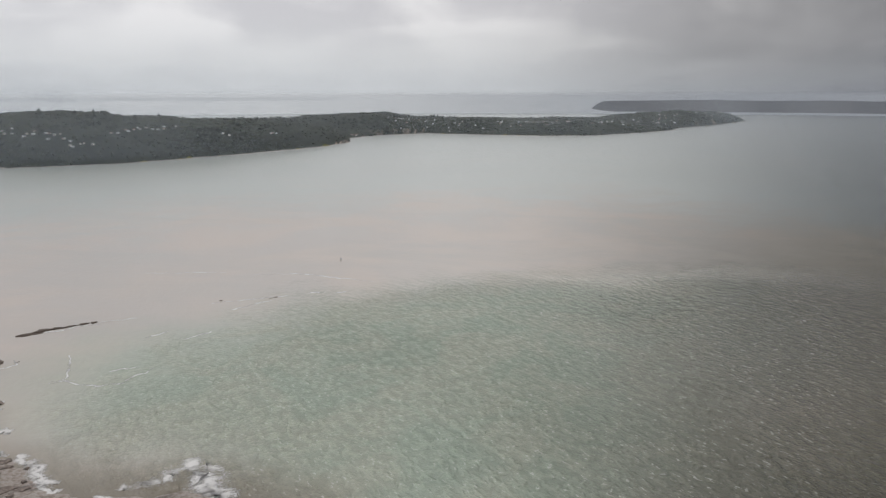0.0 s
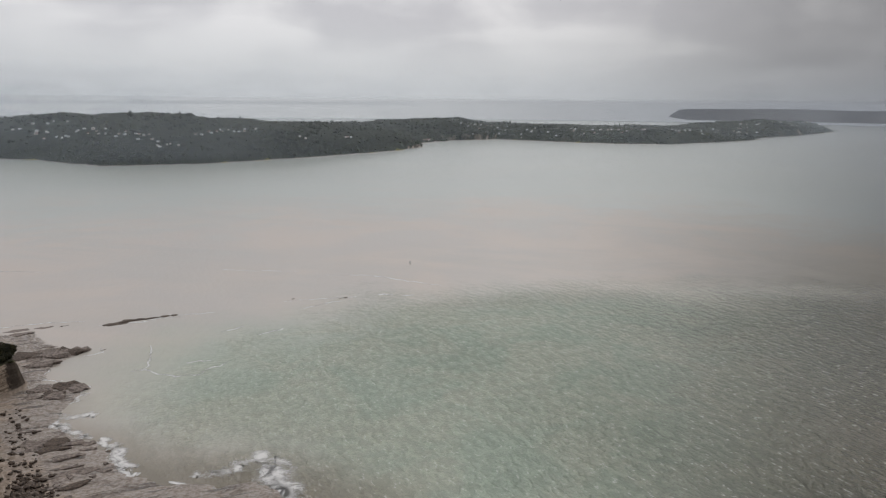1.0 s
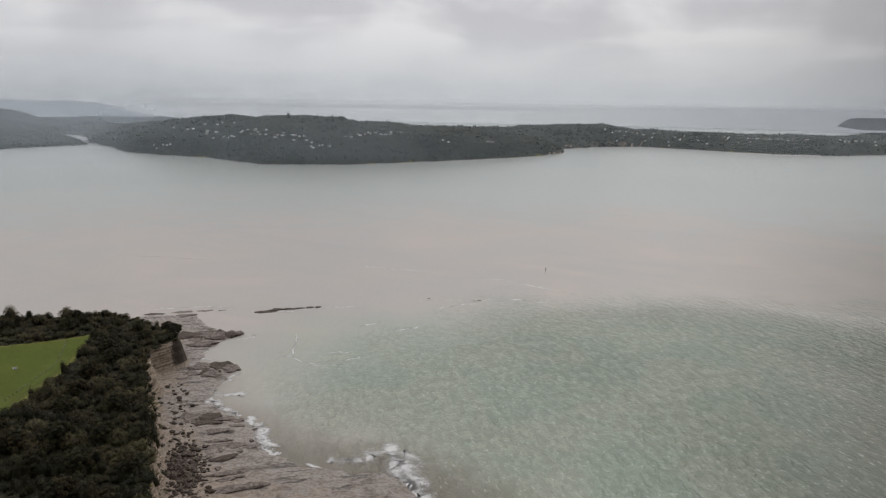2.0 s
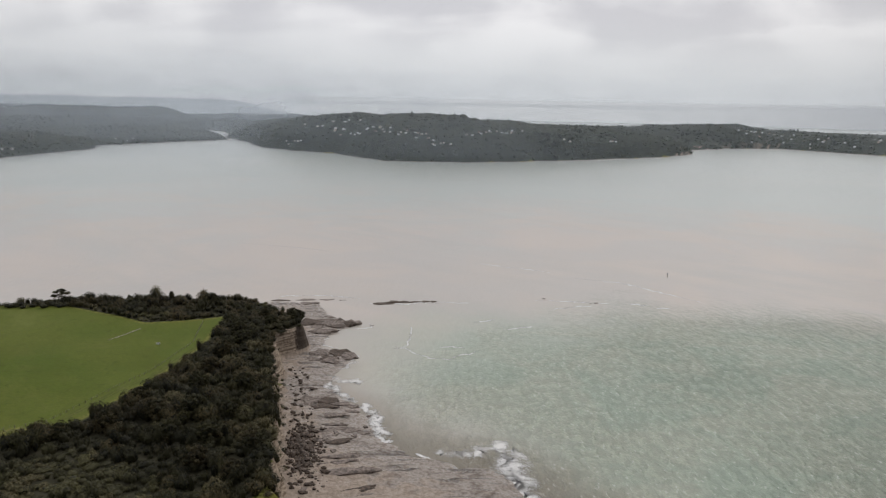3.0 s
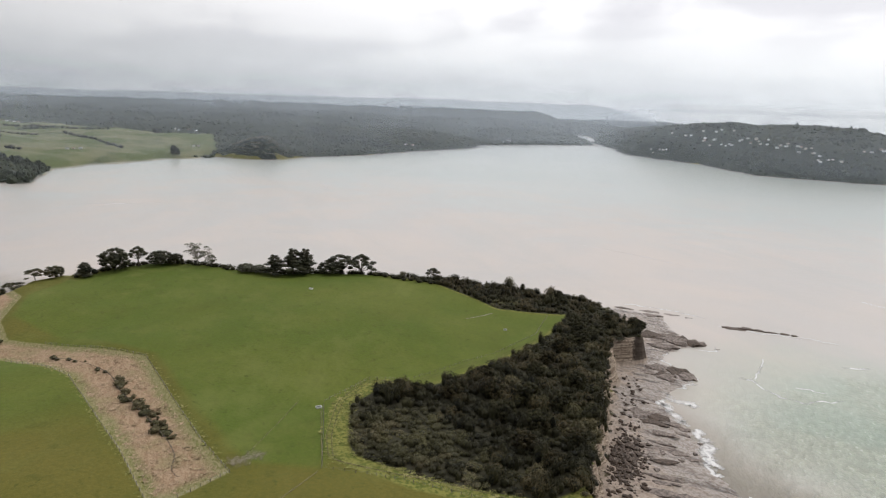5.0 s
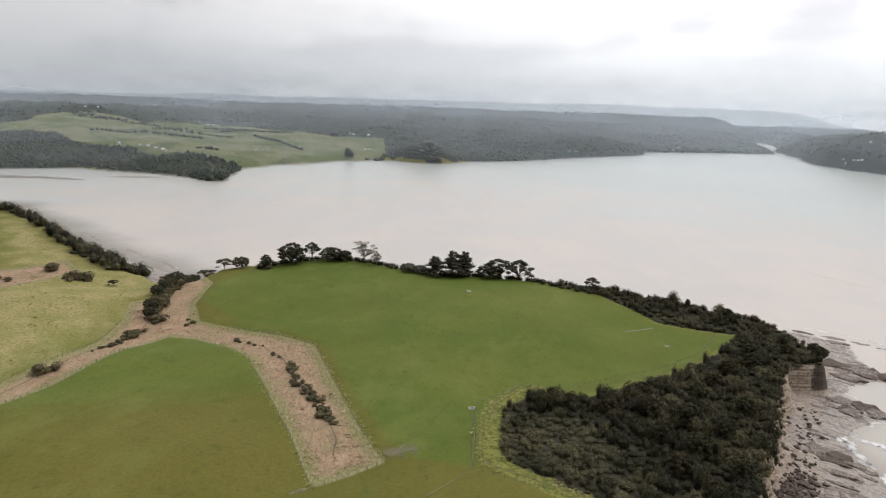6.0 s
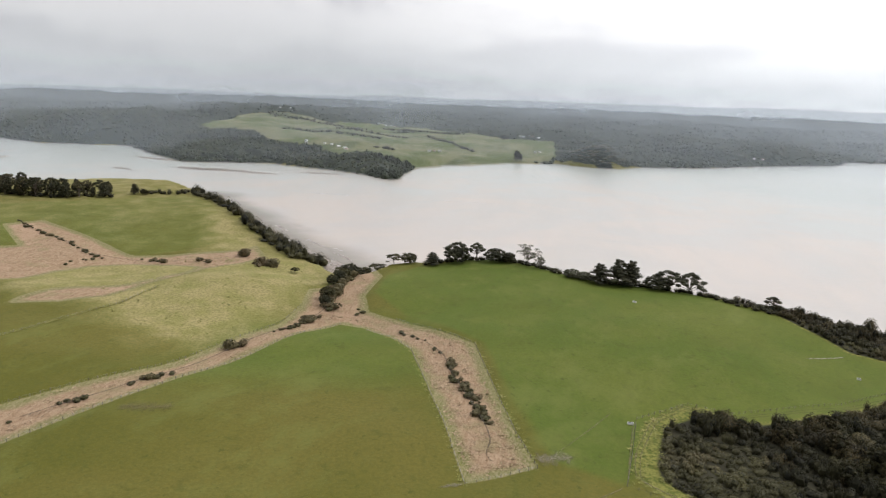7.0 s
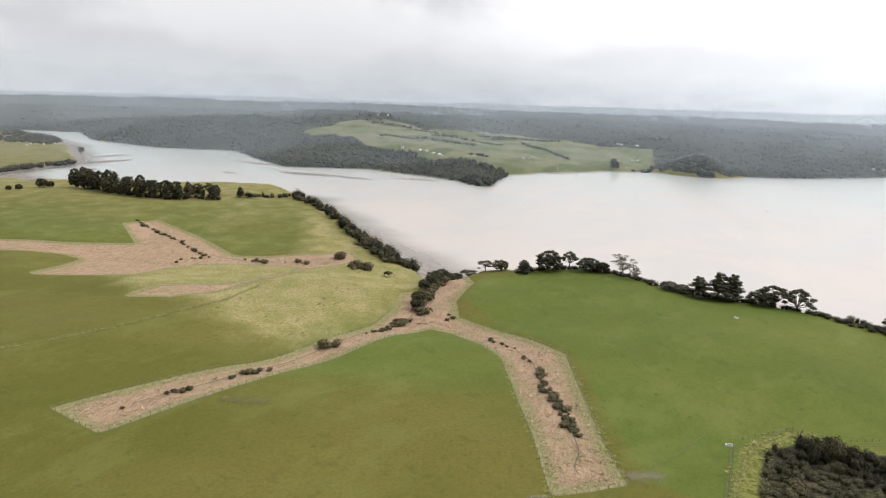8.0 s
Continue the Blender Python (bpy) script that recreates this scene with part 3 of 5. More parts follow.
def mist_paint(name, thick):
    """A thin bank of drizzle: it lets most light through and scatters a little."""
    m, nt, p, pos = paint(name, 1.0)
    z = nt.nodes.new("ShaderNodeSeparateXYZ")
    nt.links.new(pos, z.inputs[0])
    fade = math_node(nt, "MULTIPLY", band(nt, z.outputs[2], 0.0, 26.0), band(nt, z.outputs[2], 90.0, 330.0, 1.0, 0.0))
    cells = band(nt, noise_node(nt, stretch(nt, pos, (1, 1, 3.0)), 0.0026, 4), 0.32, 0.68, 0.55, 1.3)
    nt.nodes.remove(p)
    clear, white, both = nt.nodes.new("ShaderNodeBsdfTransparent"), nt.nodes.new("ShaderNodeBsdfTranslucent"), nt.nodes.new("ShaderNodeMixShader")
    shine, soft = nt.nodes.new("ShaderNodeBsdfDiffuse"), nt.nodes.new("ShaderNodeMixShader")
    for n in (white, shine):
        n.inputs[0].default_value = (0.78, 0.86, 0.96, 1)
    soft.inputs[0].default_value = 0.5
    nt.links.new(white.outputs[0], soft.inputs[1])
    nt.links.new(shine.outputs[0], soft.inputs[2])
    bearing = math_node(nt, "ARCTAN2", z.outputs[0], z.outputs[1])
    fade = math_node(nt, "MULTIPLY", fade, band(nt, bearing, -0.85, -0.05, 1.0, 0.42))          # clearer out over the sea
    nt.links.new(math_node(nt, "MULTIPLY", math_node(nt, "MULTIPLY", fade, cells), thick), both.inputs[0])
    nt.links.new(clear.outputs[0], both.inputs[1])
    nt.links.new(soft.outputs[0], both.inputs[2])
    nt.links.new(both.outputs[0], nt.nodes["Material Output"].inputs[0])
    return m


def distance_paint():
    """A self-lit backdrop, haze painted into far sea and hills; past it only sky is seen."""
    m, nt, p, pos = paint("distance", 1.0)
    xyz = nt.nodes.new("ShaderNodeSeparateXYZ")
    nt.links.new(pos, xyz.inputs[0])
    angle = math_node(nt, "ARCTAN2", xyz.outputs[0], xyz.outputs[1])        # 0 ahead along y, plus to the east
    rough = noise_node(nt, stretch(nt, pos, (1, 1, 0.0)), 0.0016, 4, 0.55)
    crest = math_node(nt, "MULTIPLY", rough, 60.0)
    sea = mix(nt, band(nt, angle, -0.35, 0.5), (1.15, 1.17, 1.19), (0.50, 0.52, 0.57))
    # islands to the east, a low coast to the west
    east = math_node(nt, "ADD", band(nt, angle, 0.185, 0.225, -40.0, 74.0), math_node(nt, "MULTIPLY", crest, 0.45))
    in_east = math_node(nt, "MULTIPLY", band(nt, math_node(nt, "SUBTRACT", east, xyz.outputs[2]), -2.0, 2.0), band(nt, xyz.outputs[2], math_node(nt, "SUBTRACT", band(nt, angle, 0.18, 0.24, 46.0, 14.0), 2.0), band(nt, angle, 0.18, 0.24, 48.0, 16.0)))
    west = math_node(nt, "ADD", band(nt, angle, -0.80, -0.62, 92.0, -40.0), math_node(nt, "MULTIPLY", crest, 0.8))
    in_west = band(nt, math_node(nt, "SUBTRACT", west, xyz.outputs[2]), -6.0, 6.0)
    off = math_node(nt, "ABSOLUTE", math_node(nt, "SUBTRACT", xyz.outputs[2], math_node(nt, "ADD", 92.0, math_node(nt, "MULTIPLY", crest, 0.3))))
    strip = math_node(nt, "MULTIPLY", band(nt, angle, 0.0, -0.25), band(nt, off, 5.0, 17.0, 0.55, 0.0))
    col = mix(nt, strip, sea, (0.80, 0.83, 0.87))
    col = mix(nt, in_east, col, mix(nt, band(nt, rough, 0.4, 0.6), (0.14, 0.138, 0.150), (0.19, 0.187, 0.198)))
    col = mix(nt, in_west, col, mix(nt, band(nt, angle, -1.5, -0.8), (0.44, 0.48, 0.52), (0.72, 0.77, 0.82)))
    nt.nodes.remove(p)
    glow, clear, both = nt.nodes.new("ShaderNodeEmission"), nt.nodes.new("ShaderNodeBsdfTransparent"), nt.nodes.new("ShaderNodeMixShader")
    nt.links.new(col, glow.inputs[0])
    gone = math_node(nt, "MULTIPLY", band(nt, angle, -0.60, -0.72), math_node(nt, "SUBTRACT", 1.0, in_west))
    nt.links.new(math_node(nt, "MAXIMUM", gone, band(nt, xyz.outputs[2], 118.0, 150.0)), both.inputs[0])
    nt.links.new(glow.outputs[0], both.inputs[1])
    nt.links.new(clear.outputs[0], both.inputs[2])
    nt.links.new(both.outputs[0], nt.nodes["Material Output"].inputs[0])
    return m


GROUND, WATER, FOAM = ground_paint(), water_paint(), foam_paint()
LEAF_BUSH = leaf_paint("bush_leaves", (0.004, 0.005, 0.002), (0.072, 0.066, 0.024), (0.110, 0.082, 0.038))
LEAF_SCRUB = leaf_paint("scrub_leaves", (0.016, 0.016, 0.008), (0.125, 0.116, 0.048), (0.165, 0.135, 0.072))
LEAF_PINE = leaf_paint("pine_needles", (0.022, 0.024, 0.013), (0.088, 0.086, 0.046), (0.105, 0.092, 0.055))
LEAF_PALE = leaf_paint("pale_leaves", (0.08, 0.085, 0.055), (0.17, 0.16, 0.11))
LEAF_WOOD = leaf_paint("wood_leaves", (0.010, 0.016, 0.008), (0.044, 0.054, 0.024), (0.070, 0.070, 0.036))
GREY_BARK = plain_paint("grey_bark", (0.15, 0.135, 0.115), (0.27, 0.245, 0.21), 4.0)
BARK = plain_paint("bark", (0.07, 0.055, 0.042), (0.14, 0.115, 0.09), 4.0)
RUBBLE = plain_paint("dark_stone", (0.034, 0.025, 0.019), (0.135, 0.098, 0.073), 1.3, 0.85)
STONE = plain_paint("stone", (0.085, 0.066, 0.054), (0.245, 0.195, 0.162), 0.9, 0.7)
POST = plain_paint("post_wood", (0.16, 0.14, 0.11), (0.28, 0.25, 0.2), 6.0)
WIRE = plain_paint("wire", (0.25, 0.25, 0.25), (0.35, 0.35, 0.34), 20.0, 0.5)
WHITE = plain_paint("white_paint", (0.74, 0.73, 0.70), (0.82, 0.81, 0.79), 1.2)
CREAM = plain_paint("cream_paint", (0.55, 0.50, 0.42), (0.63, 0.58, 0.50), 1.2)
ROOF_GREY = plain_paint("grey_roofing", (0.20, 0.205, 0.21), (0.29, 0.29, 0.30), 1.5, 0.5)
ROOF_RED = plain_paint("red_roofing", (0.24, 0.10, 0.075), (0.32, 0.15, 0.11), 1.5, 0.6)
GLASS = plain_paint("dark_glass", (0.03, 0.035, 0.04), (0.05, 0.055, 0.06), 1.0, 0.1)

# ---- ground, water, mist and distance ----
gx, gy, quads = sheet(steps((-4880, -2900, 60), (-2900, -1100, 18), (-1100, -560, 9), (-560, -120, 2.2), (-120, 80, 5), (80, 1600, 22), (1600, 4880, 80)),
                      steps((-4880, -1300, 80), (-1300, -360, 12), (-360, -150, 5), (-150, 395, 2.2), (395, 1250, 22), (1250, 2900, 19), (2900, 4880, 40)))
gz = land(gx, gy)
rush_in, dry_in, bush_in, wood_in, farm_in, lush_in = cover(gx, gy)
dip = np.clip(rush_in + 4, 0, 8) * 0.12
canopy = np.where(wood_in > 0, 2.5 * ripple(gx, gy, 34, 40) + 2.0 * ripple(gx, gy, 60, 41), 0)
gz = gz - np.where(gz > 3, dip, 0) + np.where(gz > 8, canopy, 0)
ground = tagged(new("ground", mesh_of("ground", np.stack([gx, gy, gz], 1), quads, GROUND, True)),
                "green pasture, tan rush hollows, bedded cliff and grey rock shore", "ground", kind="structure")
bank = np.where((gx > -300) & (gy > 140), 1.0, 0.0)
strand = np.where(signed(gx, gy, COAST_HOME) > -40, np.where(gx > -600, 3.9, 1.6), 0.5)
for key, values in (("rush", rush_in), ("dry", dry_in), ("bush", bush_in), ("wood", wood_in), ("bank", bank), ("farm", farm_in), ("strand", strand), ("lush", lush_in), ("tip_shade", np.exp(-(((gx + 231) / 9.0) ** 2 + ((gy - 292) / 10.0) ** 2)))):
    layer = ground.data.attributes.new(key, "FLOAT", "POINT")
    layer.data.foreach_set("value", values.astype(np.float32))

wx, wy, quads = sheet(steps((-4880, -1000, 60), (-1000, 700, 14), (700, 4880, 120)), steps((-4880, -300, 120), (-300, 900, 14), (900, 4880, 60)))
water = tagged(new("water", mesh_of("water", np.stack([wx, wy, 0 * wx], 1), quads, WATER)), "silty grey-brown and pale green sea, rippled by wind, painted dimmer to the east", "water", kind="structure")
shallow = 24 + np.maximum(signed(wx, wy, COAST_HOME), -400) - 0.6 * np.maximum(wy - 235, 0)
deep = np.hypot(wx - 100, wy) - 850 + np.clip(wx - 200, 0, 700) * 0.5 - np.maximum(0, -wx - 500) * 0.5
# "east" and "bearing" carry the painted eastward dimming
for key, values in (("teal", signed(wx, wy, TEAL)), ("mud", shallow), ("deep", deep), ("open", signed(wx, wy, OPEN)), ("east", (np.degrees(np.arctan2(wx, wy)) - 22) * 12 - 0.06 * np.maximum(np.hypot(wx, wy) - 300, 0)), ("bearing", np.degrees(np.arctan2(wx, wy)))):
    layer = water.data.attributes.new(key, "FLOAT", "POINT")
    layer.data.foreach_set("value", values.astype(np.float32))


def ring(name, radius, low, high, material, label):
    n = 240
    a = np.arange(n) * 2 * np.pi / n
    v = np.concatenate([np.stack([radius * np.cos(a), radius * np.sin(a), 0 * a + zz], 1) for zz in (low, high)])
    i = np.arange(n)
    j = (i + 1) % n
    return tagged(new(name, mesh_of(name, v, np.stack([i, j, j + n, i + n], 1), material, True)), label, name.split("_")[0], kind="structure")


ring("mist", 1100.0, 0.0, 340.0, mist_paint("thin_mist", 0.05), "thin grey drizzle hanging over the bay")
ring("mist", 1340.0, 0.0, 340.0, mist_paint("faint_mist", 0.075), "faint grey drizzle over the far shore")
ring("mist", 1535.0, 0.0, 340.0, mist_paint("light_mist", 0.12), "light grey drizzle before the hills")
ring("mist", 2150.0, 0.0, 340.0, mist_paint("grey_mist", 0.15), "pale grey drizzle before the far hills")
ring("mist", 2650.0, 0.0, 340.0, mist_paint("dull_mist", 0.17), "pale drizzle among the far hills")
ring("mist", 3450.0, 0.0, 340.0, mist_paint("dense_mist", 0.24), "dense pale drizzle over the far country")
ring("backdrop", 4860.0, -4.0, 152.0, distance_paint(), "self-lit backdrop of far sea and low hills, haze painted in")


# ---- plants ----
def ico(level):
    bm = bmesh.new()
    bmesh.ops.create_icosphere(bm, subdivisions=level, radius=1.0)
    v = np.array([list(p.co) for p in bm.verts])
    f = np.array([[p.index for p in q.verts] for q in bm.faces])
    bm.free()
    return v, f


ICO1, ICO2 = ico(1), ico(2)
rng = np.random.RandomState(7)


def leaf_cards(centre, radii, count, size, seed, thin=0.55, low=-0.45, loose=0.6):
    """Small leaf tufts that lie over the outer part of an oval clump."""
    r = np.random.RandomState(seed)
    d = r.normal(size=(count, 3))
    d /= np.linalg.norm(d, axis=1)[:, None]
    d[:, 2] = np.where(d[:, 2] < low, -d[:, 2], d[:, 2])
    at = centre + d * radii * r.uniform(thin, 1.06, (count, 1))
    n = d / radii
    n = n / np.linalg.norm(n, axis=1)[:, None] + loose * r.normal(size=(count, 3))
    n /= np.linalg.norm(n, axis=1)[:, None]
    a = r.normal(size=(count, 3))
    a -= n * (a * n).sum(1)[:, None]
    a /= np.linalg.norm(a, axis=1)[:, None] + 1e-6
    b = np.cross(n, a)
    s = size * r.uniform(0.55, 1.3, (count, 1))
    v = np.stack([at - a * s, at - b * s * 0.55, at + a * s, at + b * s * 0.55], 1).reshape(-1, 3)
    return v, np.arange(count * 4).reshape(-1, 4)


def tube(p, q, r0, r1, n=6):
    """A tapered limb from p to q."""
    p, q = np.array(p, float), np.array(q, float)
    d = (q - p) / (np.linalg.norm(q - p) + 1e-9)
    e = np.cross(d, (0.3, 0.9, 0.2))
    e /= np.linalg.norm(e)
    g = np.cross(d, e)
    a = np.arange(n) * 2 * np.pi / n
    circle = np.cos(a)[:, None] * e + np.sin(a)[:, None] * g
    v = np.concatenate([p + circle * r0, q + circle * r1])
    i = np.arange(n)
    j = (i + 1) % n
    return v, np.stack([i, j, j + n, i + n], 1)


def joined(pieces):
    vs, fs, n = [], [], 0
    for v, f in pieces:
        vs.append(v)
        fs.append(f + n)
        n += len(v)
    return np.concatenate(vs), np.concatenate(fs)


def toned(me, pieces, tones):
    """Stores each piece's depth of colour on its corners."""
    layer = me.attributes.new("tone", "FLOAT", "POINT")
    layer.data.foreach_set("value", np.concatenate([np.full(len(v), t) for (v, f), t in zip(pieces, tones)]).astype(np.float32))
    return me


def tree(style, tall, wide, seed, leaves, label, x, y, dense=1.0):
    """A tree with a tapered trunk, limbs that carry the crown, and a crown of leaf tufts."""
    r = np.random.RandomState(seed)
    wide = wide * 1.2
    clumps = []
    if style == "pine":
        for k in range(34):
            h = 0.14 + 0.80 * k / 33
            w = wide * 0.62 * max(1.04 - h, 0.02) ** 0.62 * (0.75 + 0.25 * min(h / 0.3, 1)) * r.uniform(0.7, 1.12)
            a = k * 2.4 + r.uniform(-0.5, 0.5)
            clumps.append(((np.cos(a) * w * 0.62, np.sin(a) * w * 0.62, tall * h), (w * 0.42 + 0.35, w * 0.42 + 0.35, tall * 0.055)))
        clumps.append(((0, 0, tall * 0.50), (wide * 0.26, wide * 0.26, tall * 0.36)))
    elif style == "round":
        clumps.append(((0, 0, tall * 0.48), (wide * 0.36, wide * 0.36, tall * 0.40)))
        for k in range(46):
            u, a = 1.0 - 1.8 * (k + 0.5) / 46, k * 2.39996 + r.uniform(-0.25, 0.25)
            d, s = (1 - u * u) ** 0.5 * r.uniform(0.84, 1.10), r.uniform(0.075, 0.125)
            clumps.append(((np.cos(a) * d * wide * 0.40, np.sin(a) * d * wide * 0.40, tall * (0.48 + 0.43 * u * r.uniform(0.9, 1.08))), (wide * s, wide * s, 0.5 * (wide + tall) * s * 0.75)))
    elif style == "spread":
        for k in range(26):
            a, d = k * 2.4 + r.uniform(-0.5, 0.5), ((k + 0.5) / 26) ** 0.5 * r.uniform(0.85, 1.1)
            h = 0.90 - 0.34 * d * d + r.uniform(-0.09, 0.05) - (0.20 if k % 6 == 5 else 0.0)
            s = r.uniform(0.09, 0.15)
            clumps.append(((np.cos(a) * d * wide * 0.46, np.sin(a) * d * wide * 0.46, tall * h), (wide * s, wide * s, tall * r.uniform(0.045, 0.075))))
    else:
        for k in range(34):
            a, u = r.uniform(0, 6.28), r.uniform(-0.7, 1.0)
            d = wide * 0.42 * (1 - u * u * 0.9) ** 0.5 * r.uniform(0.35, 1.05)
            clumps.append(((np.cos(a) * d, np.sin(a) * d, tall * (0.60 + 0.34 * u)), (wide * 0.10, wide * 0.10, tall * 0.05)))
    each = {"pine": 70, "round": 90, "spread": 120, "bare": 46}[style] * dense
    bits, tones = [], []
    for k, (c, s) in enumerate(clumps):
        big = style in ("pine", "round") and k == (len(clumps) - 1 if style == "pine" else 0)
        cv, cq = leaf_cards(np.array(c), np.array(s), int(each * (2 if big else 1)), (0.017 * tall + 0.12) / dense ** 0.4, seed * 50 + k, 0.6, -0.6)
        bits.append((cv, np.concatenate([cq[:, :3], cq[:, [0, 2, 3]]])))
        if style != "bare":
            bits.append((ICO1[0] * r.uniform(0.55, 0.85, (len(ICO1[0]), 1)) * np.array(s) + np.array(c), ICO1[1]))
        # inner lumps take tone 0: shade within the crown, painted dark
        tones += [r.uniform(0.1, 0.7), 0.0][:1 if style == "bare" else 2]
    lean = r.uniform(-0.05, 0.05, 2) * tall
    fork = np.array([lean[0], lean[1], tall * {"spread": 0.34, "bare": 0.26, "round": 0.26, "pine": 0.92}[style]])
    wood = [tube((0, 0, -0.6), fork, 0.030 * tall, 0.018 * tall if style != "pine" else 0.006 * tall)]
    if style == "spread":
        wood.append(tube((0.03 * wide, 0.02 * wide, -0.6), fork + np.array([0.08 * wide, -0.05 * wide, 0]), 0.024 * tall, 0.014 * tall))
    for c, _ in clumps:
        start = fork if style != "pine" else np.array([0, 0, max(c[2] - 0.05 * tall, 1)])
        bend = (np.array(start) + np.array(c)) / 2 + r.normal(size=3) * 0.02 * tall
        wood += [tube(start, bend, 0.011 * tall, 0.007 * tall, 5), tube(bend, c, 0.007 * tall, 0.003 * tall, 5)]
        if style == "bare":
            for _k in range(3):
                tip = np.array(c) + r.normal(size=3) * np.array([0.07 * wide, 0.07 * wide, 0.04 * tall])
                wood.append(tube(bend + (np.array(c) - bend) * r.uniform(0.3, 1.0), tip, 0.004 * tall, 0.0015 * tall, 4))
    thing = tagged(new("tree"), label, "tree")
    bark = GREY_BARK if style == "bare" else BARK
    part("trunk", mesh_of("trunk", *joined(wood), bark, True), bark, thing)
    part("crown", toned(mesh_of("crown", *joined(bits), leaves), bits, tones), leaves, thing)
    thing.location = (x, y, height_at(x, y))
    return thing


def shrub_pieces(x, y, z, w, h, seed, count, size):
    """A bush: a lumpy heart and leaf tufts over its dome."""
    r = np.random.RandomState(seed)
    v, f = ICO1
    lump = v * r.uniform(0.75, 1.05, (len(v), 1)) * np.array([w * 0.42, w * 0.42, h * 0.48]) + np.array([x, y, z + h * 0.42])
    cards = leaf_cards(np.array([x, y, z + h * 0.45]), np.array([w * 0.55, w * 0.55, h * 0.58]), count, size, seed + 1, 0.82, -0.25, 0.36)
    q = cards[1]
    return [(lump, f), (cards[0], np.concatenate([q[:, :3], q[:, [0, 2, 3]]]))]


def bush_mesh(w, h, seed, leaves, count=150, lobes=5):
    r = np.random.RandomState(seed)
    out, tones = [], []
    for k in range(lobes):
        a, d = r.uniform(0, 6.28), w * 0.28 * r.uniform(0, 1)
        out += shrub_pieces(np.cos(a) * d, np.sin(a) * d, -0.2, w * r.uniform(0.45, 0.7), h * r.uniform(0.6, 1.0), seed * 9 + k, count // lobes * 2, 0.26 + 0.04 * h)
        # the heart's tone 0 is painted inner shade
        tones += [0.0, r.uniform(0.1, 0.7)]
    return toned(mesh_of("foliage", *joined(out), leaves), out, tones)


# the dense coastal bush on the point and along the brow
def bush_stuff(name, label, leaves, places, limit=170, tints=None):
    out, tones = [], []
    r = np.random.RandomState(len(places))
    for k, (x, y, z, w, h) in enumerate(places):
        out += shrub_pieces(x, y, z - 0.3, w, h, 1000 + k, int(min(190 * max(w / 4.2, 0.7) ** 1.6, limit)), 0.255 * max(w / 4.2, 0.9) ** 0.5)
        # hearts stay at tone 0, a painted shade behind the leaves
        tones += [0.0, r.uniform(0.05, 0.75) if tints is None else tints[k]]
    return tagged(new(name, toned(mesh_of(name, *joined(out), leaves), out, tones)), label, "bush", kind="stuff")


def along(line, gap, seed, spread):
    r = np.random.RandomState(seed)
    out = []
    for (x0, y0), (x1, y1) in zip(line, line[1:]):
        n = max(int(math.hypot(x1 - x0, y1 - y0) / gap), 1)
        for k in range(n):
            f = (k + r.uniform(0, 1)) / n
            out.append((x0 + (x1 - x0) * f + r.uniform(-spread, spread), y0 + (y1 - y0) * f + r.uniform(-spread, spread)))
    return out


def scatter(poly, gap, seed, edge=0.0):
    r = np.random.RandomState(seed)
    xs, ys = [p[0] for p in poly], [p[1] for p in poly]
    gx, gy = np.meshgrid(np.arange(min(xs), max(xs), gap), np.arange(min(ys), max(ys), gap))
    px, py = gx.ravel() + r.uniform(-0.45, 0.45, gx.size) * gap, gy.ravel() + r.uniform(-0.45, 0.45, gx.size) * gap
    keep = signed(px, py, poly) > edge
    return px[keep], py[keep]


bx, by = scatter(BUSH_POINT, 2.8, 3, 0.6)
fx, fy = zip(*along([(-139, 151), (-161, 177), (-181, 202), (-203, 227), (-224, 252)], 0.8, 9, 3.6))          # bush hanging down the cliff
bx, by = np.concatenate([bx, np.array(fx) + 2.5]), np.concatenate([by, np.array(fy) - 1.5])
bz = land(bx, by)
grow = ripple(bx, by, 26, 50) + 0.6 * ripple(bx, by, 11, 51)
# one crown beside another: each tuft of the canopy belongs to the tree nearest to it, high at its middle, low at its rim
sx, sy = scatter(BUSH_POINT, 6.6, 13, -1.0)
s_tall = np.exp(0.24 * rng.normal(size=len(sx)))
s_tint = np.clip(rng.normal(0.34, 0.36, len(sx)), 0.0, 1.0)
gap2 = (bx[:, None] - sx[None]) ** 2 + (by[:, None] - sy[None]) ** 2
mine = gap2.argmin(1)
dome = np.sqrt(np.clip(1.0 - gap2[np.arange(len(bx)), mine] / 4.4 ** 2, 0.0, 1.0))
hollow = np.exp(-(((bx + 194) / 33) ** 2 + ((by - 120) / 25) ** 2))
high = 4.4 + 1.5 * grow - 2.0 * hollow + 2.6 * np.exp(-(((bx + 224) / 11) ** 2 + ((by - 128) / 11) ** 2)) + 2.2 * np.exp(-off_line(bx, by, [(-215, 160), (-195, 180), (-170, 165)]) / 14.0)
high = np.clip(0.80 * np.maximum(high, 2.0) * s_tall[mine] * (0.24 + 0.92 * dome) + rng.uniform(-0.25, 0.3, len(bx)), 1.2, 9.0)
high = high * (1 - 0.35 * np.exp(-(((bx + 270) / 32) ** 2 + ((by - 306) / 20) ** 2)))          # wind-cut towards the tip
pale = (hollow + 0.35 * ripple(sx[mine], sy[mine], 22, 52) + 0.6 * (s_tint[mine] - 0.36)) > 0.38
# light on the crown tops is painted in: tint rises with the dome
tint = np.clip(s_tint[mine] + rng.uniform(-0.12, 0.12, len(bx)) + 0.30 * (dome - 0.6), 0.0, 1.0)
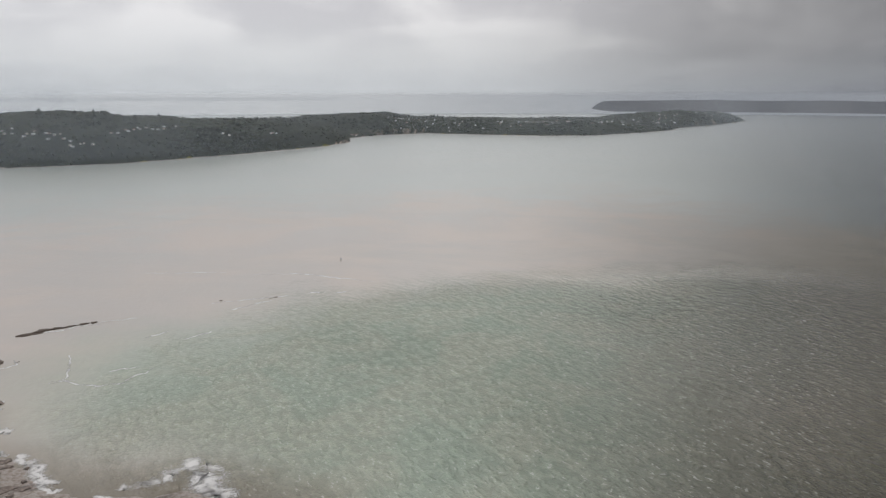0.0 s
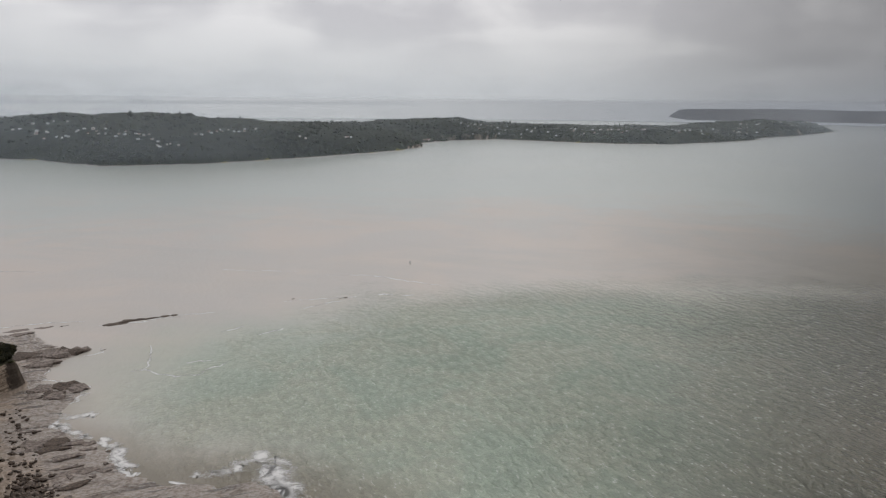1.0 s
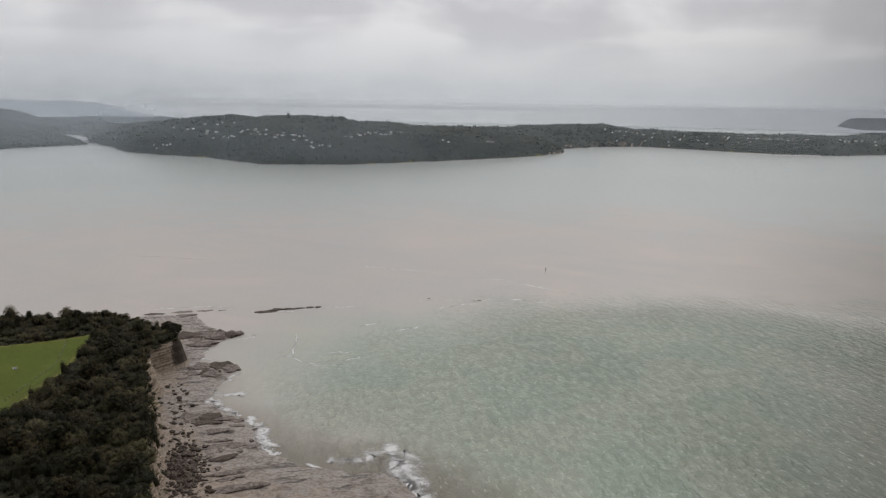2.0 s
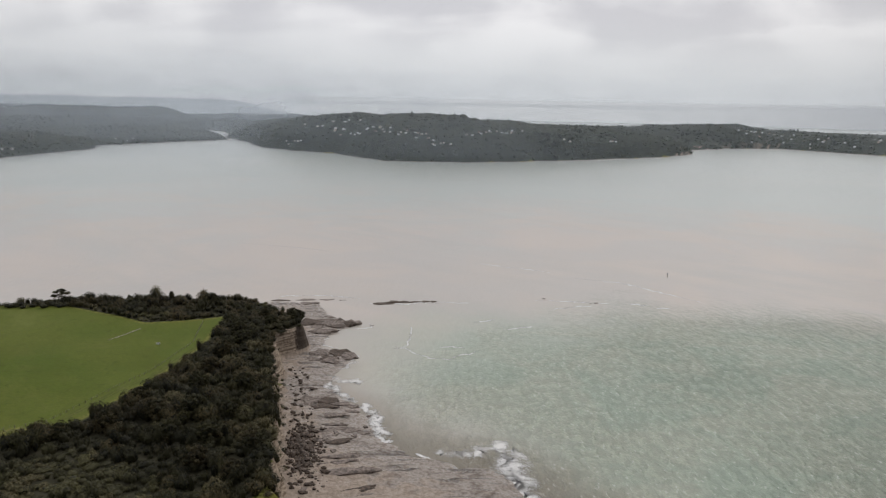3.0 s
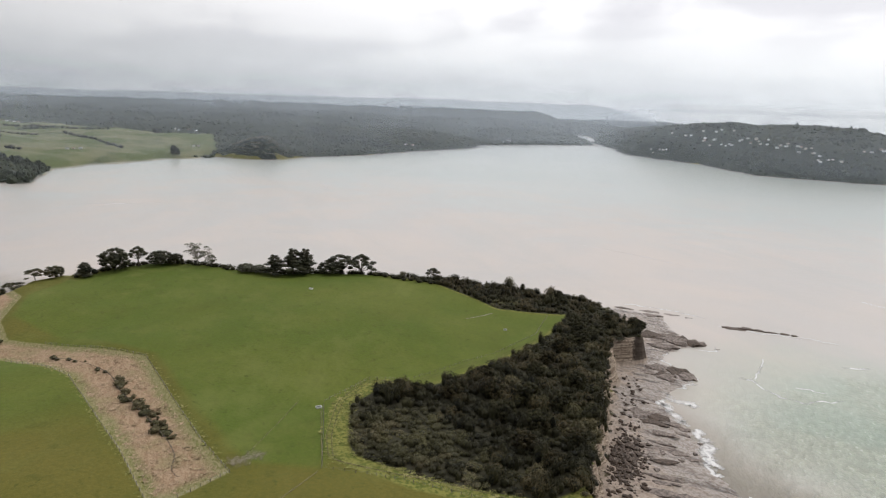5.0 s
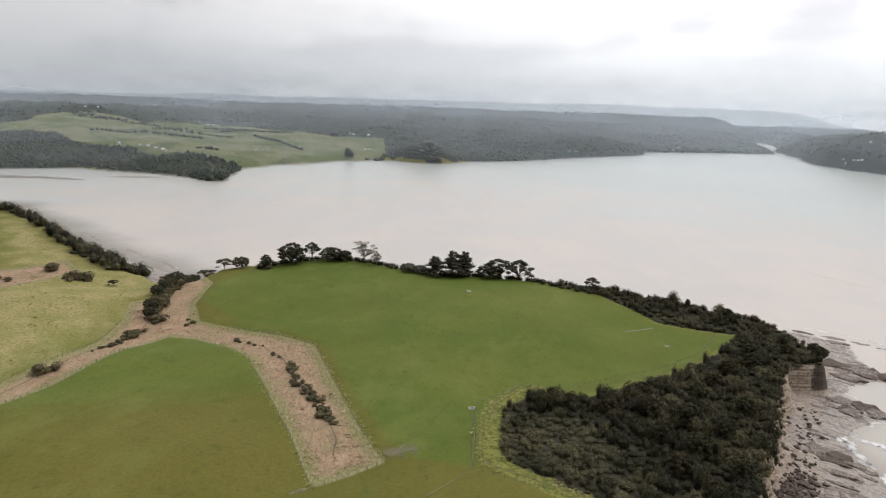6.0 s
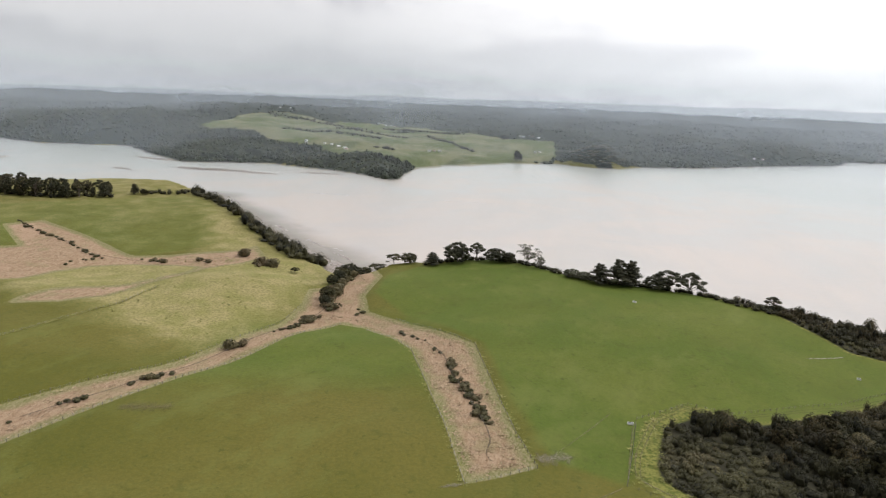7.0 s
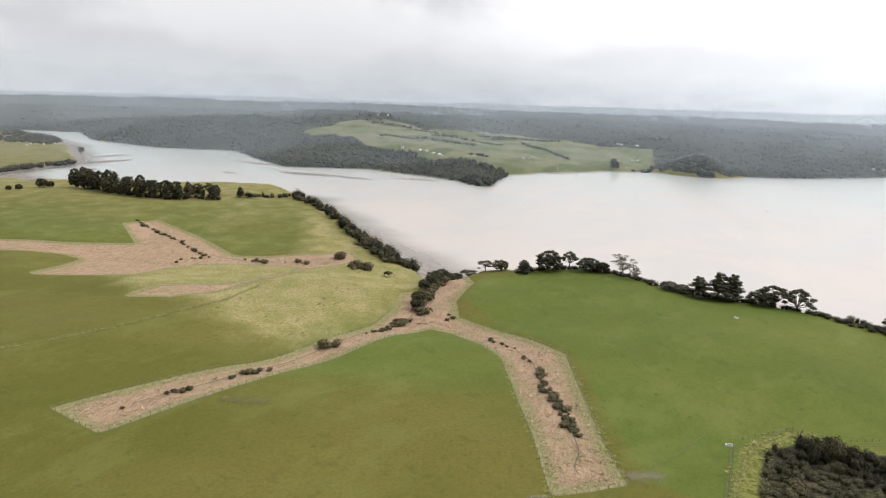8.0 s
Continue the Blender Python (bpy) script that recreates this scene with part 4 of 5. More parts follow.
# lower tint behind the cliff and at the field's corner, olive scrub between
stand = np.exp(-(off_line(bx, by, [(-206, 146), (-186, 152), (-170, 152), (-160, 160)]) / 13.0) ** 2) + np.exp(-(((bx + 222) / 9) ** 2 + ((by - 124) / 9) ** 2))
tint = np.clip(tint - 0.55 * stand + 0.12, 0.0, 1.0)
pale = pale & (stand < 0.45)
places = list(zip(bx, by, bz, (2.4 + 0.24 * high) * np.exp(rng.normal(0, 0.24, len(bx))), high * rng.uniform(0.8, 1.15, len(bx))))
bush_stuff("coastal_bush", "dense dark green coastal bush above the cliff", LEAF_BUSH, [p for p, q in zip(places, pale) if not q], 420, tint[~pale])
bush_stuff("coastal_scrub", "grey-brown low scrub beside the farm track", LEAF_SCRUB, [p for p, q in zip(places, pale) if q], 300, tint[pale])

# low hedge along the brow behind the big field
BROW_HEDGE = [(-352, 246), (-376, 228), (-402, 212), (-414, 190), (-424, 164), (-440, 142), (-464, 122), (-476, 106), (-484, 92), (-486, 66), (-484, 46)]


for k, (x, y, t) in enumerate(((-227, 134, 5.2), (-224, 126, 5.4), (-219, 138, 6.0), (-212, 150, 7.5), (-205, 166, 8.5), (-220, 172, 7.5), (-196, 176, 9.5), (-188, 158, 8.5), (-176, 164, 9.0), (-168, 150, 8.0), (-214, 196, 8.0), (-226, 214, 7.5),
                              (-236, 232, 8.0), (-240, 250, 8.5), (-254, 262, 8.0), (-250, 282, 6.5), (-264, 294, 5.5), (-284, 302, 5.0), (-304, 296, 6.0), (-330, 270, 7.0), (-160, 168, 8.0), (-152, 150, 7.5), (-184, 184, 8.0), (-198, 206, 8.0))):
    tagged(tree("round", t, t * 0.95, 700 + k, LEAF_BUSH, "dark rounded coastal tree rising out of the bush", x, y), group="trees in the bush")
row = [(x, y, height_at(x, y), 3.4 + rng.uniform(0, 1.4), rng.uniform(1.8, 3.4)) for x, y in along(BROW_HEDGE, 1.5, 5, 2.2)]
bush_stuff("brow_hedge", "low dark hedge of wind-cut coastal shrubs", LEAF_BUSH, row)
row = [(x, y, height_at(x, y), rng.uniform(4.5, 11), 2.6 + 9.5 * rng.uniform() ** 1.8) for x, y in along([(-508, -42), (-560, -68), (-600, -86), (-645, -108), (-690, -128), (-725, -148), (-765, -174)], 1.3, 6, 7) + along([(-545, -34), (-600, -60), (-690, -102), (-780, -152)], 1.6, 46, 6)]
row += [(x, y, height_at(x, y), 4 + rng.uniform(0, 2), rng.uniform(3, 6)) for x, y in along([(-770, -176), (-755, -200), (-748, -240)], 2.4, 16, 5)]
bush_stuff("bank_bush", "dark green bush on the bank above the bay", LEAF_BUSH, [p for k, p in enumerate(row) if k % 5 > 1])
bush_stuff("bank_scrub", "grey-brown scrub on the bank above the bay", LEAF_SCRUB, [p for k, p in enumerate(row) if k % 5 < 2])

# trees that stand clear
P_, R_, S_, B_ = "pine", "round", "spread", "bare"
DARK, WIND, PALE = "dark green pine standing on the brow of the field", "wind-spread dark coastal tree on the brow", "pale thin-leaved tree on the brow above the bay"
for style, tall, wide, seed, leaves, label, x, y in (
        (S_, 8.5, 13, 1, LEAF_SCRUB, "grey-green broad tree at the mouth of the hollow", -488, 11), (S_, 8.0, 11, 2, LEAF_SCRUB, "grey-green broad tree at the mouth of the hollow", -490, 23),
        (R_, 7.5, 11, 3, LEAF_SCRUB, "small grey-green tree at the mouth of the hollow", -491, 34), (P_, 9.0, 11, 4, LEAF_PINE, "small " + DARK, -482, 50),
        (R_, 15.0, 17, 5, LEAF_PINE, "large round dark tree on the crest of the field", -482, 68), (S_, 14.0, 10, 6, LEAF_PINE, "narrow dark tree standing on the crest of the field", -481, 82),
        (R_, 9.5, 15, 7, LEAF_PINE, "low round dark tree on the crest of the field", -478, 95), (R_, 7.5, 9, 8, LEAF_BUSH, "low dark shrubby tree on the crest", -474, 104), (B_, 16.0, 17, 9, LEAF_PALE, PALE, -466, 116),
        (B_, 9.0, 8, 10, LEAF_PALE, "small " + PALE, -458, 123), (R_, 6.0, 10, 11, LEAF_PALE, "low pale shrubby tree in the hedge", -438, 140), (R_, 5.5, 9, 12, LEAF_PALE, "low pale shrubby tree in the hedge", -433, 147),
        (P_, 13.5, 14, 13, LEAF_PINE, DARK, -425, 155), (P_, 17.5, 16, 14, LEAF_PINE, "tall " + DARK, -421, 166), (P_, 17.0, 13, 15, LEAF_PINE, "tall " + DARK, -419, 174),
        (S_, 15.5, 17, 16, LEAF_PINE, WIND, -412, 196), (R_, 8.5, 17, 17, LEAF_PINE, "low dense dark tree under the spreading ones", -413, 190), (S_, 17.5, 16, 18, LEAF_PINE, WIND, -407, 209),
        (S_, 8.0, 8, 19, LEAF_BUSH, "small " + WIND, -372, 244), (P_, 6.5, 4, 20, LEAF_BUSH, "small dark tree above the hedge", -330, 286), (R_, 6.5, 7, 21, LEAF_BUSH, "round dark tree above the bush", -312, 300),
        (R_, 6.5, 7, 22, LEAF_BUSH, "dark tree on the tip of the cliff", -243, 297), (R_, 5.0, 6, 23, LEAF_BUSH, "dark tree on the tip of the cliff", -252, 303),
        (S_, 4.2, 5.5, 24, LEAF_BUSH, "small spreading tree on the dry hill", -470, -46), (P_, 11, 9, 25, LEAF_PINE, "dark conifer on the edge of the far paddock", -738, -232)):
    tree(style, tall, wide, seed, leaves, label, x, y)

for k, (x, y, t) in enumerate(((-490, -14, 11.5), (-493, -5, 10.5), (-499, 2, 9.5), (-481, 1, 10.0), (-474, -6, 9.0), (-464, -8, 8.5), (-454, -12, 7.5), (-446, -15, 7.0), (-437, -19, 6.5), (-406, -21, 7.5), (-396, -22, 5.5))):
    tree(R_, t, t * 1.15, 130 + k, LEAF_SCRUB if k % 3 == 0 else LEAF_PINE, "dark rounded tree in the thicket at the stream's mouth", x, y)

# shelter belt of tall trees behind the far paddock
for k in range(38):
    f = (k % 19) / 18
    x, y = np.interp(f, [0, 0.4, 0.75, 1], [-786, -724, -700, -714]) + rng.uniform(-5, 5) - 13 * (k > 18), -440 + 190 * f + rng.uniform(-4, 4)
    t = rng.uniform(15, 29) * (1 - 0.42 * f)
    tagged(tree((S_, R_, P_, R_)[k % 4], t, t * rng.uniform(0.45, 0.80), 160 + k, (LEAF_SCRUB, LEAF_PINE, LEAF_PINE, LEAF_SCRUB)[k % 4 if k % 3 else 1], "tall dark tree in the shelter belt by the inlet", x, y, 0.45), group="shelter belt trees")
for k, (x, y, t) in enumerate(((-752, -456, 10), (-758, -450, 7), (-716, -470, 5), (-722, -463, 6), (-738, -222, 6))):
    tree(R_, t, t * 1.1, 90 + k, LEAF_BUSH, "dark rounded tree at the paddock's edge", x, y)
for k, (x, y, t) in enumerate(((-1486, 332, 22), (-1490, 338, 20), (-1482, 342, 15), (-1818, 370, 14), (-1826, 380, 12), (-1560, -846, 12), (-1548, -842, 8))):
    tree(P_ if k < 3 else R_, t, t * 0.5 if k < 3 else t, 100 + k, LEAF_BUSH, "dark tree standing alone on the far shore", x, y)

row = [(x, y, height_at(x, y), 4 + rng.uniform(0, 4), rng.uniform(1.5, 5.0)) for x, y in along([(-775, -420), (-730, -355), (-704, -300), (-716, -250)], 2.2, 36, 5)]
bush_stuff("belt_undergrowth", "dark undergrowth below the shelter belt", LEAF_BUSH, row)

# shrubs in the hollows
LEAF_SHRUB = leaf_paint("shrub_leaves", (0.042, 0.036, 0.016), (0.130, 0.110, 0.050), (0.17, 0.12, 0.065))
KINDS = [(bush_mesh(4.4, 2.9, 301, LEAF_SHRUB), LEAF_SHRUB), (bush_mesh(3.6, 2.2, 302, LEAF_SCRUB), LEAF_SCRUB), (bush_mesh(5.2, 3.6, 303, LEAF_SHRUB), LEAF_SHRUB), (bush_mesh(3.0, 1.7, 304, LEAF_SCRUB), LEAF_SCRUB)]


def shrub(kind, x, y, size, label, group):
    ob = tagged(new("shrub", KINDS[kind][0]), label, "shrub", group)
    ob.matrix_world = pose(x, y, height_at(x, y) - 0.9, 0, 0, rng.uniform(0, 360)) @ Matrix.Diagonal((size * rng.uniform(0.9, 1.5), size, size * 0.8, 1.0))
    return ob


ROWS_OF_SHRUBS = [([(-294, 39), (-276, 39), (-261, 42), (-248, 44), (-235, 44), (-229, 45)], 1.7, 0.85, (0, 1, 1), "row along the rush hollow"),
                  ([(-345, 18), (-330, 27), (-314, 35), (-302, 38)], 7.0, 0.8, (1, 3), "row along the rush hollow"),
                  ([(-512, 0), (-490, -4), (-462, -8), (-440, -14), (-426, -16), (-404, -19)], 2.6, 1.45, (0, 2, 2), "thicket at the stream's mouth"),
                  ([(-404, -19), (-389, -18)], 3.0, 1.2, (0, 1), "thicket at the stream's mouth"), ([(-392, -2), (-384, 0), (-378, -6)], 4.0, 1.0, (1, 3), "thicket at the stream's mouth"),
                  ([(-379, -26), (-365, -34), (-349, -45)], 2.6, 0.95, (0, 1), "shrubs along the stream"), ([(-322, -59), (-316, -63)], 2.2, 1.3, (0, 2), "shrubs along the stream"),
                  ([(-278, -78), (-262, -91)], 2.6, 1.0, (1, 1, 0), "shrubs along the stream"), ([(-250, -101), (-243, -108)], 3.0, 0.8, (1,), "shrubs along the stream"), ([(-231, -118), (-229, -120)], 3.0, 0.8, (1,), "shrubs along the stream"),
                  ([(-598, -282), (-579, -266), (-553, -233), (-530, -212), (-513, -196), (-503, -183)], 6.0, 1.0, (1, 3, 0), "shrubs in the far hollow"), ([(-503, -183), (-490, -200), (-476, -202)], 8.0, 0.8, (1, 3), "shrubs in the far hollow"),
                  ([(-510, -158), (-500, -140)], 4.0, 1.1, (1, 0), "shrubs in the far hollow"), ([(-500, -118), (-490, -104)], 6.0, 1.0, (0, 3), "shrubs in the far hollow"), ([(-520, -92), (-514, -84)], 3.0, 1.8, (2,), "shrubs in the far hollow"),
                  ([(-489, -78), (-482, -62)], 2.6, 1.7, (2, 0), "shrubs on the dry hill"), ([(-478, -50), (-474, -40)], 7.0, 0.6, (1,), "shrubs on the dry hill")]
for line, gap, size, kinds, group in ROWS_OF_SHRUBS:
    for k, (x, y) in enumerate(along(line, gap * 0.8, 400 + int(abs(line[0][0])), 1.9)):
        kind = kinds[k % len(kinds)]
        shrub(kind, x, y, size * rng.choice([0.5, 0.7, 0.95, 1.3]) * rng.uniform(0.85, 1.15), ("dark green shrub" if kind in (0, 2) else "brown-green scrubby bush") + " growing in a rushy hollow", group)


# standing rushes in the hollows and long grass along the verges
RUSH_BLADES = leaf_paint("rush_blades", (0.230, 0.152, 0.090), (0.440, 0.325, 0.212), (0.340, 0.285, 0.150))
LONG_BLADES = leaf_paint("long_grass_blades", (0.110, 0.125, 0.022), (0.270, 0.262, 0.075), (0.33, 0.29, 0.12))


def tussocks(name, label, category, blades, px, py, size, seed):
    """Tufts of upright blades leaning out from their middle, in one mesh."""
    r = np.random.RandomState(seed)
    pz = land(px, py) - np.clip(cover(px, py)[0] + 4, 0, 8) * 0.12
    n, each = len(px), 9
    foot = np.repeat(np.stack([px, py, pz - 0.08], 1), each, 0)
    turn = r.uniform(0, 6.283, n * each)
    out = np.stack([np.cos(turn), np.sin(turn), 0 * turn], 1)
    side = np.stack([-np.sin(turn), np.cos(turn), 0 * turn], 1)
    tall = (size * np.exp(0.3 * r.normal(size=n))).repeat(each) * r.uniform(0.6, 1.1, n * each)
    tip = foot + out * (tall * r.uniform(0.7, 1.3, n * each))[:, None] + np.array([0, 0, 1.0]) * tall[:, None] * 0.42
    base = foot + out * (0.10 * tall)[:, None]
    w = side * (0.28 * tall)[:, None]
    v = np.stack([base - w, base + w, tip + w * 0.45, tip - w * 0.45], 1).reshape(-1, 3)
    me = mesh_of(name, v, np.arange(n * each * 4).reshape(-1, 4), blades)
    layer = me.attributes.new("tone", "FLOAT", "POINT")
    layer.data.foreach_set("value", np.repeat(r.uniform(0.1, 0.9, n), each * 4).astype(np.float32))
    return tagged(new(name, me), label, category, kind="stuff")


def rows_in(poly, gap, seed, edge, keep):
    px, py = scatter(poly, gap, seed, edge)
    patch = ripple(px, py, 17, seed) + 0.5 * ripple(px, py, 6, seed + 1)
    good = patch > keep
    return px[good], py[good]


tussocks("rushes", "tan dead rushes standing in a wet hollow", "rushes", RUSH_BLADES, *rows_in(RUSH_EAST, 1.35, 61, 2.0, -0.2), 0.62, 62)
tussocks("rushes", "tan dead rushes along the stream's hollow", "rushes", RUSH_BLADES, *rows_in(RUSH_MAIN, 1.7, 63, 1.5, 0.0), 0.62, 64)
tussocks("rushes", "tan dead rushes in the far hollow", "rushes", RUSH_BLADES, *rows_in(RUSH_WEST, 3.2, 65, 2.0, 0.1), 0.7, 66)
vx, vy = zip(*(along(TRACK[4:], 0.32, 67, 3.0) + along([(-222, 110), (-200, 99), (-190, 96), (-166, 108), (-150, 122)], 0.35, 68, 2.6) + along([(-197, 56), (-229, 55), (-265, 55), (-318, 56), (-345, 37)], 0.7, 69, 1.6) + along([(-189, 31), (-229, 29), (-309, 23), (-337, 12)], 0.7, 70, 1.6)
               + along([(-262, -208), (-275, -192), (-289, -176), (-310, -161), (-342, -147), (-376, -129), (-416, -121)], 0.4, 74, 0.7)))
tussocks("long_grass", "rank yellow-green grass along track and fence", "grass", LONG_BLADES, np.array(vx), np.array(vy), 0.55, 71)
vx, vy = rows_in(DRY_HILL, 4.0, 72, -6.0, 0.15)
tussocks("long_grass", "dry yellow tussocks on the grazed hill", "grass", LONG_BLADES, vx, vy, 0.7, 73)


# far woods on the hills across the bay: low rounded clumps in one mesh
def far_woods(name, coast, count, seed, label, keep_off):
    r = np.random.RandomState(seed)
    xs, ys = [max(p[0], -3400) for p in coast], [min(max(p[1], -1500), 3500) for p in coast]
    px, py = r.uniform(min(xs), max(xs), count * 40), r.uniform(min(ys), max(ys), count * 40)
    inn, farm = signed(px, py, coast), signed(px, py, FARM_WEST)
    odds = np.where(np.hypot(px, py) < 1750, 1.0, np.where(inn < 320, 0.5, 0.08))
    stand = ripple(px, py, 230, seed + 30) + 0.6 * ripple(px, py, 95, seed + 31)
    odds = odds * np.where(stand < -0.75, 0.35, 1.0)                     # thin scrub between the stands
    clear = (inn > 3) & (farm < 2) & (r.uniform(0, 1, len(px)) < odds) & (px > -2900) & (py < 3600)
    for x, y, d in keep_off:
        clear &= np.hypot(px - x, py - y) > d
    px, py, stand = px[clear][:count], py[clear][:count], stand[clear][:count]
    pz = land(px, py)
    far = np.hypot(px, py)
    near = np.clip((far - 1300) / 700, 0, 1)
    out, tones = [], []
    for k in range(len(px)):
        v0, f0 = ICO2 if far[k] < 1560 else ICO1
        up = np.clip(0.5 + 0.45 * stand[k], 0, 1)                        # tall dark stands, low olive scrub
        w, h = (2.7 + 2.0 * up + 1.8 * near[k]) * np.exp(0.25 * r.normal()), (2.4 + 4.2 * up) * np.exp(0.28 * r.normal())
        if r.uniform() < 0.05 + 0.10 * (up > 0.75):                      # a conifer standing above the rest
            w, h = w * 0.7, h + r.uniform(2.5, 6.0)
        h = min(h, 15.0)
        out.append((v0 * r.uniform(0.72, 1.16, (len(v0), 1)) * (w, w, h) + (px[k], py[k], pz[k] - h * 0.2), f0))
        tones.append(np.clip(0.85 - 0.80 * up + 0.12 * r.normal(), 0, 1))
    return tagged(new(name, toned(mesh_of(name, *joined(out), LEAF_WOOD), out, tones)), label, "woods", kind="stuff")


# wooded gullies and hedgerows on the far farm
row = [(x, y, height_at(x, y), 5 + 9 * rng.uniform() ** 2, rng.uniform(2.5, 7.5)) for x, y in
       along([(-2050, -262), (-1990, -170), (-1960, -90), (-1930, 10)], 3.2, 41, 22) + along([(-2060, 60), (-1960, 170), (-1900, 280)], 4.5, 42, 6) + along([(-1640, -170), (-1620, -70), (-1600, 40)], 4.5, 43, 9)
       + along([(-1840, 170), (-1700, 200), (-1560, 250)], 6, 44, 4) + along([(-1500, 30), (-1480, 70)], 3.5, 45, 8) + along([(-1960, 90), (-1950, 150)], 4, 46, 7) + along([(-1760, -60), (-1700, 30), (-1690, 110)], 6, 48, 5)]
bush_stuff("farm_hedgerows", "dark hedgerows and wooded gullies on the far farm", LEAF_BUSH, row)


# ---- houses ----
def box(bm, x0, x1, y0, y1, z0, z1):
    v = [bm.verts.new(c) for c in ((x0, y0, z0), (x1, y0, z0), (x1, y1, z0), (x0, y1, z0), (x0, y0, z1), (x1, y0, z1), (x1, y1, z1), (x0, y1, z1))]
    for q in ((3, 2, 1, 0), (4, 5, 6, 7), (0, 1, 5, 4), (1, 2, 6, 5), (2, 3, 7, 6), (3, 0, 4, 7)):
        bm.faces.new([v[i] for i in q])


def house(long, deep, wall_h, roof_h, walls, roofing, label):
    thing = tagged(new("house"), label, "house", "houses across the bay")
    bm = bmesh.new()
    a, b = long / 2, deep / 2
    v = [bm.verts.new(c) for c in ((-a, -b, -2.5), (a, -b, -2.5), (a, b, -2.5), (-a, b, -2.5), (-a, -b, wall_h), (a, -b, wall_h), (a, b, wall_h), (-a, b, wall_h), (-a, 0, wall_h + roof_h), (a, 0, wall_h + roof_h))]
    for q in ((0, 1, 5, 4), (1, 2, 6, 9, 5), (2, 3, 7, 6), (3, 0, 4, 8, 7)):
        bm.faces.new([v[i] for i in q])
    part("wall", bm, walls, thing)
    bm = bmesh.new()
    for s in (-1, 1):
        rows = [(x, s * (b + 0.5) if k == 0 else 0.0, (wall_h - 0.2 if k == 0 else wall_h + roof_h + 0.05) + dz) for dz in (0, 0.2) for k in (0, 1) for x in (-a - 0.4, a + 0.4)]
        w = [bm.verts.new(c) for c in rows]
        for q in ((0, 1, 3, 2), (4, 6, 7, 5), (0, 4, 5, 1), (2, 3, 7, 6), (0, 2, 6, 4), (1, 5, 7, 3)):
            bm.faces.new([w[i] for i in q])
    part("roof", bm, roofing, thing)
    for s in (-1, 1):
        for k in range(3):
            x = (k - 1) * long * 0.3
            bm = bmesh.new()
            box(bm, x - 1.0, x + 1.0, s * b - 0.04, s * b + 0.04, wall_h - 1.9, wall_h - 0.7)
            part("window", bm, GLASS, thing, "dark glass window")
    bm = bmesh.new()
    box(bm, -long * 0.15 - 0.5, -long * 0.15 + 0.5, -b - 0.05, -b + 0.03, -0.2, 2.0)
    part("door", bm, ROOF_RED, thing, "painted door")
    return thing


MODELS = [house(14, 9, 5.2, 2.4, WHITE, ROOF_GREY, "white two-storey house with a grey roof"), house(12, 8, 3.0, 2.2, CREAM, ROOF_RED, "cream house with a red roof among trees"),
          house(16, 9, 3.2, 2.0, WHITE, WHITE, "long white house with a pale roof"), house(11, 9, 5.6, 2.2, CREAM, ROOF_GREY, "cream two-storey house with a grey roof")]
STREETS = [([(-1093, 1497), (-1000, 1475), (-924, 1464), (-828, 1425), (-773, 1422), (-717, 1432)], 36, 12), ([(-700, 1490), (-677, 1530), (-655, 1570), (-624, 1637)], 13, 9), ([(-1226, 1529), (-1128, 1511), (-1085, 1534), (-1030, 1545)], 7, 9), ([(-520, 1664), (-508, 1676)], 2, 4), ([(-440, 1772), (-420, 1796)], 3, 4),
           ([(-1236, 1482), (-1160, 1462)], 5, 5), ([(-180, 2490), (-53, 2545), (140, 2470), (341, 2440), (521, 2500), (651, 2640)], 64, 60), ([(-292, 2235), (-262, 2290)], 4, 8), ([(1080, 3080), (1304, 3420), (1480, 3560)], 16, 60), ([(760, 2650), (900, 2860), (1010, 3080)], 22, 60),
           ([(-1506, -140), (-1462, -56), (-1407, -31)], 7, 8), ([(-1525, 140), (-1534, 170)], 3, 4), ([(-2188, 40), (-2188, 110)], 4, 8), ([(-1576, 397), (-1560, 405)], 2, 4), ([(-2100, -250), (-2130, -200)], 2, 8), ([(-1890, 420), (-1830, 470)], 4, 8),
           ([(-1560, -950), (-1700, -1010), (-1790, -1090)], 9, 18), ([(-1700, 1330), (-1720, 1420)], 5, 20), ([(-1545, 905), (-1560, 960)], 2, 4)]
HOMES, used = [], set()
for line, count, spread in STREETS:
    r = np.random.RandomState(int(abs(line[0][0])))
    for k in range(count):
        f = (k + r.uniform(0.2, 0.8)) / count * (len(line) - 1)
        i = int(f)
        (x0, y0), (x1, y1) = line[i], line[i + 1]
        x, y = x0 + (x1 - x0) * (f - i) + r.uniform(-spread, spread), y0 + (y1 - y0) * (f - i) + r.uniform(-spread, spread)
        if height_at(x, y) > 1.0:
            HOMES.append((x, y, int(r.randint(4)), r.uniform(0, 360)))
small = Matrix.Diagonal((0.66, 0.66, 0.62, 1.0))
for x, y, k, turn in HOMES:
    at = pose(x, y, height_at(x, y) + 0.6, 0, 0, turn)
    if k in used:
        copy_thing(MODELS[k], at @ small)
    else:
        MODELS[k].matrix_world = at @ small
        used.add(k)

